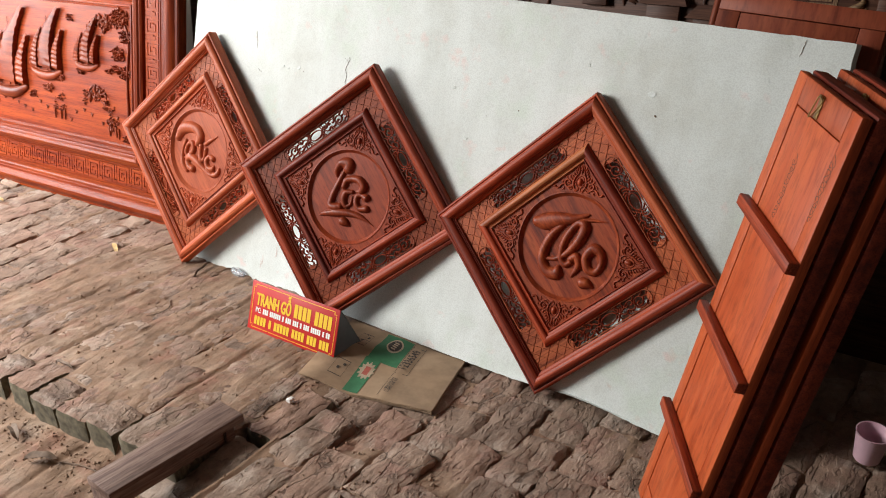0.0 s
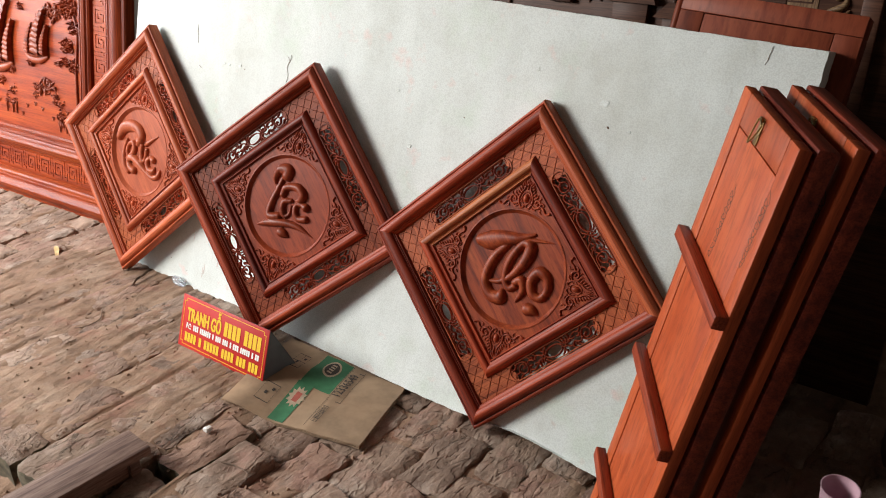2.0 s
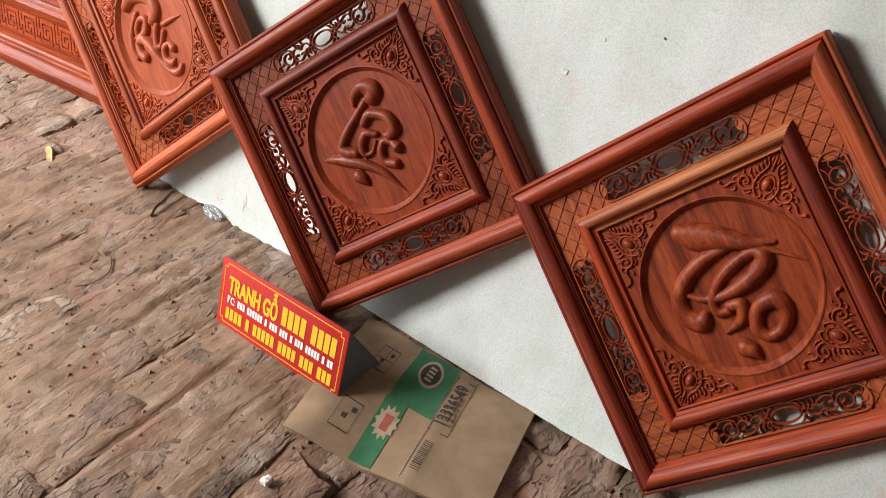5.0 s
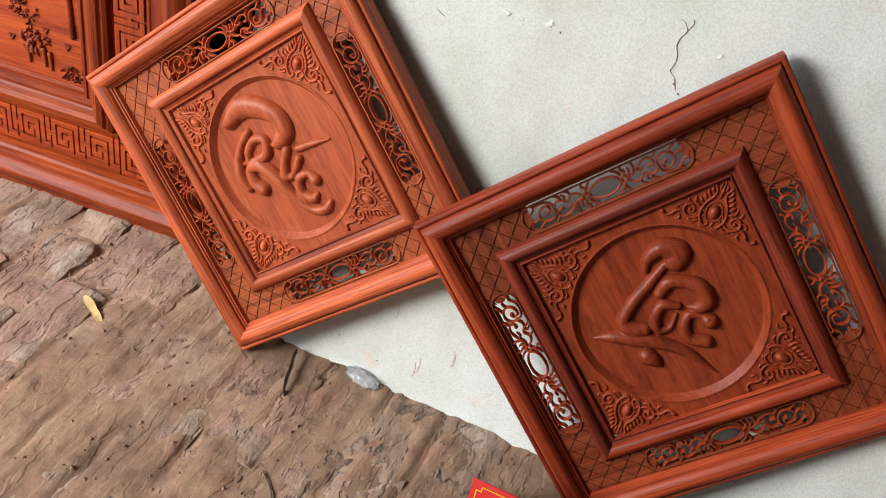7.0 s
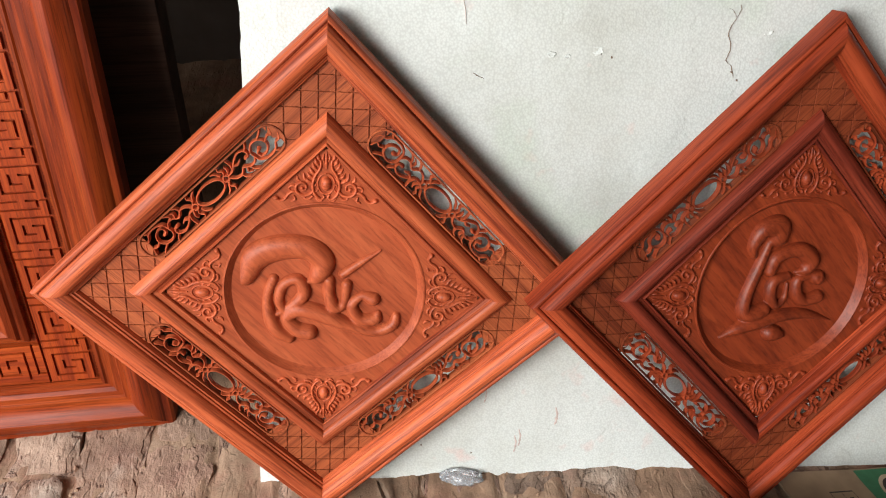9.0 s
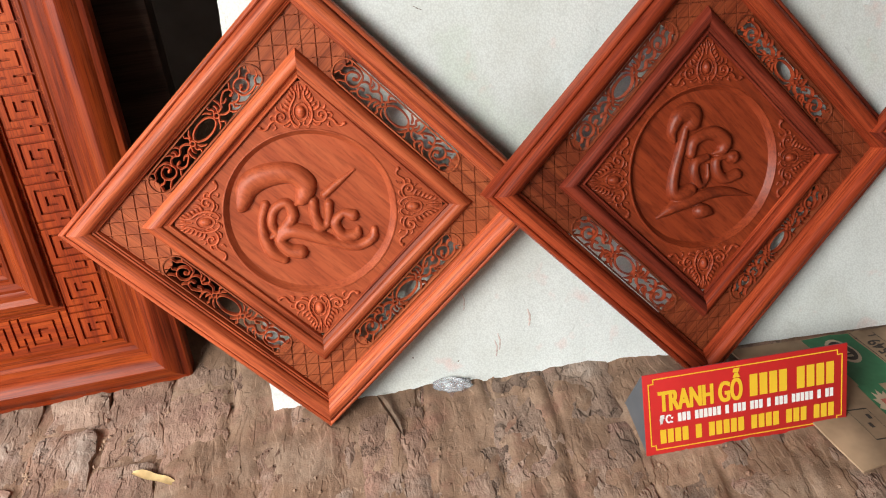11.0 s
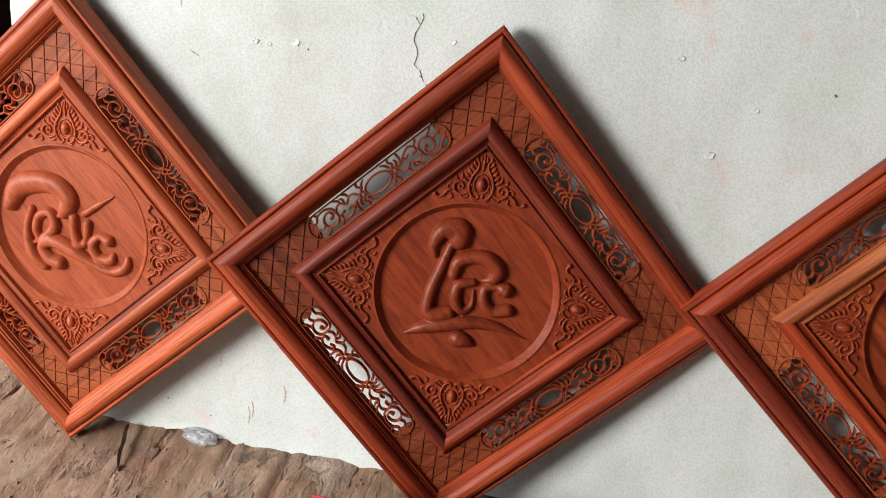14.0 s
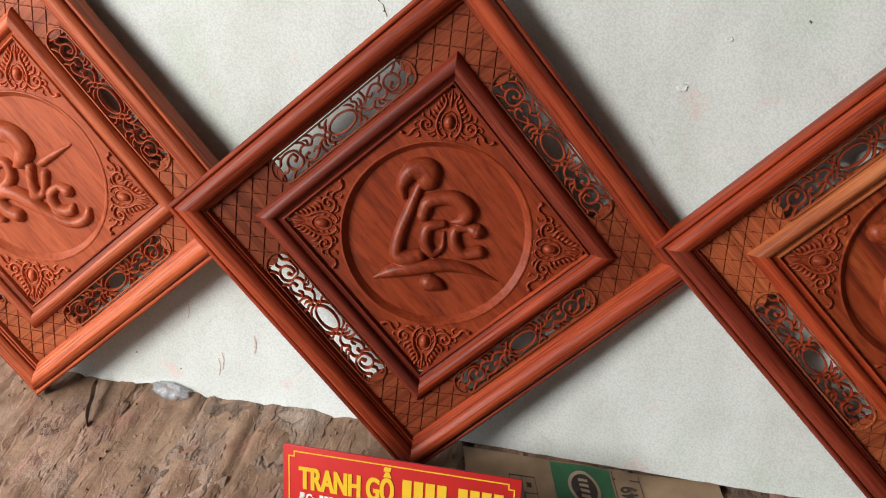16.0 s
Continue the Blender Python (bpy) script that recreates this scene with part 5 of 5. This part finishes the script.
    while v < 0.36:
        w = 0.004 + 0.008 * rnd.random()
        print_patch("code_bar", 0.604, 0.648, v, v + w, CARD_INK, 0.0009, nu=1, nv=1)
        v += w + 0.005 + 0.006 * rnd.random()
    c, d = spot(0.636, 0.69, 0.0158), spot(0.640, 0.9, 0.0158)
    up = (d - c).normalized()
    outlined("printed_number", "12336549", 0.036, CARD_INK, t, axes(c, up, (-1, 0.2, 0)), 0.108)
    return t


carton()


# ---- tall framed pictures standing with their backs out ----
def tall_board(shift, length, label, battens=()):
    o = Vector((1.817, -0.200, -0.002))
    x, up = Vector((0.55, -0.835, 0)), Vector((0.195, 0.1286, 0.972))
    m = axes(o, x, up) @ pose(shift[0], shift[1], shift[2])
    t = thing("tall_framed_picture", m, label, "framed picture", "tall framed pictures leaning in a stack")
    wide, inset, thick = 0.284, 0.040, 0.018
    for name, x0, x1, y0, y1, mat in (("stile", 0, inset, 0, length, ORANGE), ("stile", wide - inset, wide, 0, length, ORANGE), ("rail", inset, wide - inset, length - 0.052, length, ORANGE), ("rail", inset, wide - inset, 0, 0.052, ORANGE)):
        box(name, x0 + 0.0004, x1 - 0.0004, y0 + 0.0004, y1 - 0.0004, -thick, 0, mat, t, 0.0022)
    box("back_panel", inset + 0.0018, wide - inset - 0.0018, 0.0538, length - 0.0538, -thick + 0.004, -0.0012, ORANGE, t, 0.0015)
    box("backing", inset - 0.003, wide - inset + 0.003, 0.049, length - 0.049, -thick + 0.002, -thick + 0.0035, ORANGE_X, t, 0.0)
    # moulded front frame, seen past the edge; its dark wood paints in the shade
    bm = bmesh.new()
    add_box(bm, 0.010, wide - 0.010, 0.004, length - 0.010, -thick - 0.0045, -thick, 0.001)
    add_box(bm, -0.001, wide + 0.001, 0.0, length + 0.005, -thick - 0.034, -thick - 0.0045, 0.004)
    part("front_moulding", bm, ROSE_DARK, t, "stepped front moulding, darkened for its shaded side")
    for y in battens:
        y *= length / 0.973
        bm = bmesh.new()
        add_box(bm, -0.010, wide + 0.004, y - 0.011, y + 0.011, 0.0003, 0.020, 0.0025)
        add_box(bm, wide - 0.001, wide + 0.0048, y - 0.006, y - 0.002, 0.009, 0.012)
        part("batten", bm, ORANGE_X, t, "short cross batten")
    hx, hy = wide * 0.47, length - 0.020
    bm = bmesh.new()
    add_box(bm, hx - 0.008, hx + 0.008, hy - 0.030, hy + 0.010, 0.0003, 0.0022, 0.0008)
    add_box(bm, hx - 0.006, hx + 0.006, hy + 0.004, hy + 0.010, 0.002, 0.006, 0.001)
    plate = part("hanger_plate", bm, BRASS, t, "aged brass hanger plate")
    v, f = sweep([(hx - 0.004, hy + 0.006, 0.0013), (hx - 0.014, hy - 0.032, 0.0013), (hx + 0.016, hy + 0.000, 0.0013), (hx + 0.004, hy + 0.008, 0.0013)], 0.006, 1.6, steps=6)
    solid("hanger_ring", v, f, BRASS, plate, "", smooth=True)
    scrawl = random.Random(4)
    for sx, sy, high in ((0.118, length - 0.125, 0.110), (0.250, length - 0.080, 0.105)):
        pts = [(sx + (0.010 - 0.004 * k / 30) * math.sin(k * 1.9) + 0.004 * scrawl.random(), sy - high * k / 30 + 0.008 * math.cos(k * 1.9), 0.0006) for k in range(31)]
        v, f = sweep(pts, -0.0010 if sx < 0.2 else 0.0002, 0.4, sides=4)
        solid("pencil_scrawl", v, f, SCRAWL, t, "dark handwritten scrawl")
    return t


tall_board((0, 0, 0), 0.973, "tall orange-red wooden picture turned back outward, with three battens", (0.715, 0.480, 0.238))
tall_board((0.002, 0.012, -0.066), 0.978, "tall orange-red wooden picture standing in shadow behind another")


# ---- things behind the foam board ----
def red_board_behind():
    m = axes((1.602, 0.117, -0.004), (1, -0.02, -0.05), (-0.02, 0.40, 1))
    t = thing("framed_red_board", m, "plain red-brown framed wooden board standing behind the foam board", "wooden board")
    w, h = 0.385, 1.046
    for name, x0, x1, y0, y1 in (("stile", 0, 0.055, 0, h - 0.042), ("stile", w - 0.055, w, 0, h - 0.042), ("rail", 0, w, h - 0.042, h), ("rail", 0.055, w - 0.055, 0, 0.065)):
        box(name, x0 + 0.0004, x1 - 0.0004, y0, y1 - 0.0005, -0.045, 0, SHADED_RED, t, 0.002)
    box("back_panel", 0.056, w - 0.056, 0.066, h - 0.044, -0.04, -0.0012, SHADED_RED, t, 0.0015)
    v, f = sweep([(-0.012, 0.02, 0.011), (-0.012, h * 0.5, 0.011), (-0.012, h + 0.004, 0.011)], -0.03, 1.6)
    solid("edge_moulding", v, f, SHADED_RED, t, "rounded edge moulding in shade-darkened wood", smooth=True)
    return t


red_board_behind()


def brown_relief():
    m = axes((0.55, 0.62, -0.004), (1, 0, 0), (0, 0.22, 1))
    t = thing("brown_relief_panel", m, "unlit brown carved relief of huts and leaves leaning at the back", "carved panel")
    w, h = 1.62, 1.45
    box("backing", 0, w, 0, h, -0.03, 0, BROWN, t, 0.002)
    rnd = random.Random(6)
    for hx, hy, s in ((0.84, 0.880, 1.0), (0.98, 0.850, 0.9), (0.62, 0.93, 0.8), (0.30, 0.92, 1.0)):
        bm = bmesh.new()
        add_box(bm, hx - 0.05 * s, hx + 0.05 * s, hy - 0.06, hy + 0.01 * s, 0.0, 0.022, 0.002)
        hut = part("hut_wall", bm, BROWN, t, "carved hut wall")
        verts = [(hx - 0.075 * s, hy + 0.005, 0), (hx + 0.075 * s, hy + 0.005, 0), (hx + 0.05 * s, hy + 0.05 * s, 0), (hx - 0.04 * s, hy + 0.05 * s, 0),
                 (hx - 0.075 * s, hy + 0.005, 0.034), (hx + 0.075 * s, hy + 0.005, 0.034), (hx + 0.05 * s, hy + 0.05 * s, 0.018), (hx - 0.04 * s, hy + 0.05 * s, 0.018)]
        solid("hut_roof", verts, [(0, 1, 2, 3), (4, 5, 6, 7), (0, 1, 5, 4), (1, 2, 6, 5), (2, 3, 7, 6), (3, 0, 4, 7)], BROWN, hut, "carved hut roof")
    for lx, ly in ((0.72, 0.92), (1.07, 0.86), (0.50, 0.94), (0.20, 0.93), (0.40, 0.90), (0.76, 1.01), (0.08, 0.92), (0.57, 1.02), (0.92, 0.95), (0.34, 1.02), (1.10, 0.93)):
        leaves = []
        for k in range(7):
            a = rnd.random() * 6.28
            leaves.append(sweep([(lx, ly, 0.004), (lx + 0.022 * math.cos(a), ly + 0.022 * math.sin(a), 0.009), (lx + 0.045 * math.cos(a + 0.3), ly + 0.045 * math.sin(a + 0.3), 0.002)], 0.001, 1.3, steps=3))
        relief("leaf_spray", leaves, t, BROWN, "carved leaf spray")
    for px in (0.45, 0.95):
        relief("carved_pole", [sweep([(px, 0.8, 0.006), (px + 0.02, 1.4, 0.004)], 0.001, 1.2)], t, BROWN)
    fret_strip(1.2, t, pose(w - 0.31, 0.2, 0.002, 0, 0, 90), GILT)
    v, f = merged([sweep([(w - 0.275 + 0.012 * math.sin(k * 1.6), 0.7 + 0.03 * k, 0.006), (w - 0.255, 0.715 + 0.03 * k, 0.009), (w - 0.245 - 0.01 * math.sin(k), 0.735 + 0.03 * k, 0.003)], 0.002, 1.2, steps=3) for k in range(24)])
    solid("pale_scroll_band", v, f, GILT, t, "pale carved scroll border", smooth=True)
    box("frame_rail", w - 0.215, w - 0.17, 0.0, h, -0.03, 0.02, BROWN, t, 0.006)
    return t


brown_relief()


def dark_post():
    bm = bmesh.new()
    add_box(bm, -0.085, 0.085, -0.03, 0.03, -0.02, 1.9, 0.004)
    ob = part("wall_post", bm, BLACK_WOOD, None, m=pose(-0.30, 0.46, 0, -6, 0, 0))
    return tagged(ob, "dark wooden upright plank standing behind the foam board", "wooden post")


dark_post()


def chair_arm():
    """The dark end of an old carved chair in the unlit corner."""
    t = thing("old_chair", pose(2.62, 0.34, 0.0, 0, 0, 20), "old dark wooden armchair standing in the unlit corner", "chair")
    for x, y, h in ((-0.28, -0.2, 0.62), (0.28, -0.2, 0.62), (-0.28, 0.25, 1.15), (0.28, 0.25, 1.15)):
        box("leg", x - 0.03, x + 0.03, y - 0.03, y + 0.03, -0.03, h, BLACK_WOOD, t, 0.006)
    box("seat", -0.31, 0.31, -0.25, 0.28, 0.40, 0.45, BLACK_WOOD, t, 0.008)
    box("backrest", -0.25, 0.25, 0.235, 0.265, 0.55, 1.12, BLACK_WOOD, t, 0.006)
    for s in (-1, 1):
        v, f = sweep([(s * 0.28, 0.24, 0.022), (s * 0.29, 0.0, 0.024), (s * 0.29, -0.18, 0.028), (s * 0.30, -0.30, 0.034)], 0.62, 1.0)
        solid("armrest", v, f, BLACK_WOOD, t, "rounded dark armrest", smooth=True)
    return t


chair_arm()


def cup():
    n, verts, faces = 20, [], []
    for r, h in ((0.0, 0.0), (0.027, 0.0), (0.030, 0.004), (0.038, 0.078), (0.0395, 0.080), (0.037, 0.080), (0.029, 0.005), (0.0, 0.005)):
        verts += [(r * math.cos(2 * math.pi * k / n), r * math.sin(2 * math.pi * k / n), h) for k in range(n)]
    for j in range(7):
        faces += [(j * n + k, j * n + (k + 1) % n, (j + 1) * n + (k + 1) % n, (j + 1) * n + k) for k in range(n)]
    ob = solid("paper_cup", verts, faces, CUP, smooth=True, m=pose(2.208, 0.205, -0.016, 3, 4, 0))
    return tagged(ob, "small pink and white plastic cup standing on dirt", "cup")


cup()


def pole_stick():
    v, f = sweep([(0, 0, 0.011), (0.3, 0.01, 0.012), (0.62, 0.0, 0.010)], 0, 1.0, 10)
    v2 = [(x, y, -z) for x, y, z in v]
    v, f = merged([(v, f), (v2, f)])
    ob = solid("round_stick", v, f, STICK, smooth=True, m=pose(2.335, 0.02, -0.010, 0, -62, 40))
    return tagged(ob, "pale round wooden stick leaning in the dark corner", "stick")


pole_stick()


# ---- little things on the floor ----
def low_bench():
    t = thing("low_bench", pose(0.862, -0.535, 0.050, 0, 0, -94.5), "small weathered grey-brown plank bench standing at the step", "bench")
    bm = bmesh.new()
    add_box(bm, 0.0, 0.372, -0.048, 0.048, -0.022, 0.0, 0.003)
    part("top_plank", bm, GREY_PLANK, t, "weathered grey-brown plank")
    box("end_board", 0.345, 0.370, -0.044, 0.044, -0.150, -0.0222, GREY_PLANK, t, 0.002)
    box("end_board", 0.030, 0.055, -0.044, 0.044, -0.064, -0.0222, GREY_PLANK, t, 0.002)
    box("stretcher", 0.056, 0.344, 0.020, 0.034, -0.060, -0.0222, GREY_PLANK, t, 0.002)
    return t


low_bench()


def leaf_thing(name, x, y, turn, length, wide, curl, mat, label):
    verts, faces, n = [], [], 12
    for i in range(n + 1):
        t = i / n
        w = wide * math.sin(math.pi * min(1, 0.06 + t * 0.94)) ** 0.7 * (1 + 0.2 * math.sin(t * 9))
        h = 0.004 + curl * math.sin(math.pi * t) + 0.002 * math.sin(t * 11)
        for s in (-1, 0, 1):
            verts.append((length * (t - 0.5), s * w + 0.15 * wide * math.sin(t * 5), h + abs(s) * curl * 0.7))
    base = len(verts)
    verts += [(x_, y_, z_ - 0.0008) for x_, y_, z_ in verts]
    for i in range(n):
        for s in range(2):
            a = i * 3 + s
            faces += [(a, a + 1, a + 4, a + 3), (base + a + 3, base + a + 4, base + a + 1, base + a)]
    ob = solid(name, verts, faces, mat, smooth=True, m=pose(x, y, 0.001 if y > step_line(x) else soil_height(x, y) + 0.002, 0, 0, turn))
    return tagged(ob, label, "leaf")


leaf_thing("fallen_leaf", -0.308, -0.055, -26, 0.096, 0.0085, 0.002, LEAF, "narrow dry yellow leaf lying on the bricks")
leaf_thing("fallen_leaf", -1.15, -0.02, 10, 0.035, 0.010, 0.003, LEAF, "small dry yellow leaf lying on the bricks")
leaf_thing("curled_leaf", 0.110, 0.000, -70, 0.110, 0.006, 0.006, DRY, "curled dry brown leaf lying on the bricks")
leaf_thing("curled_leaf", 0.493, -0.862, 35, 0.090, 0.014, 0.012, DRY, "curled dry brown leaf lying on the earth")
leaf_thing("curled_leaf", 0.328, -0.838, -15, 0.080, 0.012, 0.010, DRY, "curled dry brown leaf lying on the earth")
leaf_thing("curled_leaf", 0.245, -0.62, 4, 0.075, 0.006, 0.006, DRY, "thin dry brown leaf lying on the bricks")


def twig(x, y, turn, length, bend):
    v, f = sweep([(0, 0, 0.0016), (length * 0.4, bend, 0.0016), (length * 0.8, bend * 0.7, 0.0013), (length, -bend * 0.2, 0.0009)], 0, 1.4)
    ob = solid("twig", v, f, DRY, smooth=True, m=pose(x, y, 0.003 if y > step_line(x) else soil_height(x, y) + 0.002, 0, 0, turn))
    return tagged(ob, "thin dry brown twig lying on the floor", "twig")


twig(0.185, -0.20, -75, 0.11, 0.03)
twig(0.53, -0.835, 12, 0.14, 0.01)
twig(1.03, -0.45, 8, 0.09, 0.006)


def wad():
    bm = bmesh.new()
    bmesh.ops.create_icosphere(bm, subdivisions=3, radius=0.010)
    for v in bm.verts:
        v.co *= 1 + 0.45 * noise.noise(v.co * 160)
        v.co.z *= 0.7
    ob = part("paper_wad", bm, PAPER, None, m=pose(0.919, -0.389, 0.006))
    return tagged(ob, "tiny crumpled white paper wad lying on bricks", "litter")


wad()


def film_bag():
    bm = bmesh.new()
    bmesh.ops.create_icosphere(bm, subdivisions=4, radius=1)
    for v in bm.verts:
        k = 1 + 0.28 * noise.noise(v.co * 2.6) + 0.14 * noise.noise(v.co * 7)
        v.co = Vector((v.co.x * 0.034 * k, v.co.y * 0.014 * k, max(v.co.z, -0.7) * 0.013 * k))
    ob = part("plastic_bag", bm, FILM, None, m=pose(0.232, 0.050, 0.006, 0, 0, -8), angle=180)
    return tagged(ob, "crumpled clear plastic bag lying under the foam board", "plastic bag")


film_bag()


# ---- paving bricks ----
def brick_mesh(seed, wide=0.116, long=0.215, deep=0.095, mossy=False):
    """A worn brick: an uneven top with broken, rounded edges."""
    rnd, nx, ny = random.Random(seed), 8, 13
    verts, faces = [], []
    off = rnd.random() * 50
    for j in range(ny):
        for i in range(nx):
            u, v = i / (nx - 1) - 0.5, j / (ny - 1) - 0.5
            x = u * wide + 0.010 * noise.noise((u * 4, v * 6, off))
            y = v * long + 0.012 * noise.noise((u * 3, v * 4, off + 9))
            rim = max(0.0, max(abs(u) - 0.36, (abs(v) - 0.43) * 1.6) / 0.14)
            z = 0.005 * noise.noise((u * 2.6, v * 3.6, off + 20)) + 0.005 * noise.noise((u * 8, v * 7, off)) + 0.0025 * noise.noise((u * 17, v * 15, off + 5))
            z -= 0.0065 * rim * rim * (0.35 + rnd.random() * 0.5 + 0.8 * abs(noise.noise((u * 5, v * 6, off + 31))))
            corner = abs(u) > 0.49 and abs(v) > 0.49
            if corner:
                x, y, z = x * 0.96, y * 0.97, z - 0.004 * rnd.random()
            verts.append((x, y, z))
    faces += [(j * nx + i, j * nx + i + 1, (j + 1) * nx + i + 1, (j + 1) * nx + i) for j in range(ny - 1) for i in range(nx - 1)]
    ring = list(range(nx)) + [j * nx + nx - 1 for j in range(1, ny)] + [(ny - 1) * nx + i for i in range(nx - 2, -1, -1)] + [j * nx for j in range(ny - 2, 0, -1)]
    n = len(ring)
    for level, k_out in ((0.22, 1.015), (0.55, 1.0), (1.0, 1.03)):
        base = len(verts)
        for k in ring[:n]:
            x, y = verts[k][0], verts[k][1]
            rough = 0.09 * noise.noise((x * 55, y * 40, level * 9 + off)) if level < 1 else 0.0
            verts.append((x * (k_out + rough), y * (k_out + 0.5 * rough), -deep * level))
        top = ring if level == 0.22 else list(range(base - n, base))
        faces += [(top[k], base + k, base + (k + 1) % n, top[(k + 1) % n]) for k in range(n)]
    me = bpy.data.meshes.new("brick")
    me.from_pydata(verts, [], faces)
    me.update()
    for p in me.polygons:
        p.use_smooth = True
    me.set_sharp_from_angle(angle=radians(40))
    me.materials.append(BRICK)
    me.materials.append(MOSS)
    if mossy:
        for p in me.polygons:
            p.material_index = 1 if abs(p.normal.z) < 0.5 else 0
    return me


def paving():
    rnd = random.Random(12)
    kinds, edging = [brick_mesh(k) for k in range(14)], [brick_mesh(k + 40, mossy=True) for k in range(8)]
    run = 0.222
    for col, x in enumerate(COLUMNS):
        front, back = step_line(x) + 0.006, 0.46
        at, first = front + rnd.uniform(-0.012, 0.012), True
        while at < back:
            long = run * (0.5 if first and col % 2 else (0.62 if rnd.random() < 0.14 else 1.0))
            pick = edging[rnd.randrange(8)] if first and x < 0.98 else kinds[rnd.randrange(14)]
            front_row, first, y = first, False, at + run / 2
            bare = bare_brick(x, y)
            tip = 2.2 if front_row and x < 0.98 else 0.5 + 1.0 * bare
            ob = placed("brick", pick, GROUND, "", pose(x + rnd.uniform(-0.003, 0.003) + 0.012 * math.sin(y * 3), y + long / 2 - run / 2, rnd.uniform(-0.004, 0.003) - 0.0005 - sunk(x, y), tip * rnd.uniform(-1, 1), tip * rnd.uniform(-1.2, 1.2), tip * rnd.uniform(-2, 2)))
            ob.scale = (rnd.uniform(0.97, 1.04), long / run * rnd.uniform(0.96, 1.01), 1)
            at += long
    # loose bricks slipped down at the gap in the edge
    for px, py, pz, rx, ry, rz in ((0.955, -0.665, -0.020, 7, 5, 3), (0.880, -0.700, -0.036, 6, -4, -2), (0.10, -0.93, -0.060, 3, 0, 60), (1.08, -0.80, -0.012, 3, -3, 4)):
        placed("brick", kinds[rnd.randrange(14)], GROUND, "", pose(px, py, pz, rx, ry, rz))


paving()


def crumbs():
    """Crumbs of brick and earth lying in the joints and along the step."""
    rnd, verts, faces = random.Random(21), [], []
    for _ in range(4500):
        if rnd.random() < 0.35:
            x = rnd.uniform(-0.4, 0.95)
            y = step_line(x) - abs(rnd.gauss(0.0, 0.07))
        else:
            x, y = rnd.uniform(-1.3, 2.0), rnd.uniform(-0.72, 0.12)
            x = x if rnd.random() < 0.5 else round(x / 0.1205) * 0.1205 - 0.06 + rnd.gauss(0, 0.006)
        z = soil_height(x, y)
        s = 0.0012 + 0.0052 * rnd.random() ** 3
        z = max(z, -0.004 - sunk(x, y) - (0.09 if y < step_line(x) else 0.0))
        base = len(verts)
        turn = rnd.random() * 6.28
        for k in range(5):
            a = turn + k * 1.257
            verts.append((x + s * math.cos(a) * rnd.uniform(0.7, 1.3), y + s * math.sin(a) * rnd.uniform(0.7, 1.3), z - 0.002))
        verts.append((x + 0.3 * s, y, z + s * rnd.uniform(0.6, 1.1)))
        verts.append((x - 0.3 * s, y + 0.2 * s, z + s * rnd.uniform(0.5, 1.0)))
        faces += [(base + k, base + (k + 1) % 5, base + 5 + (k // 3)) for k in range(5)] + [(base + 3, base + 6, base + 5), (base, base + 5, base + 6)]
    ob = solid("crumbs", verts, faces, SOIL)
    return tagged(ob, "crumbs of brick and dry earth scattered in the joints", "rubble", kind="stuff")


crumbs()
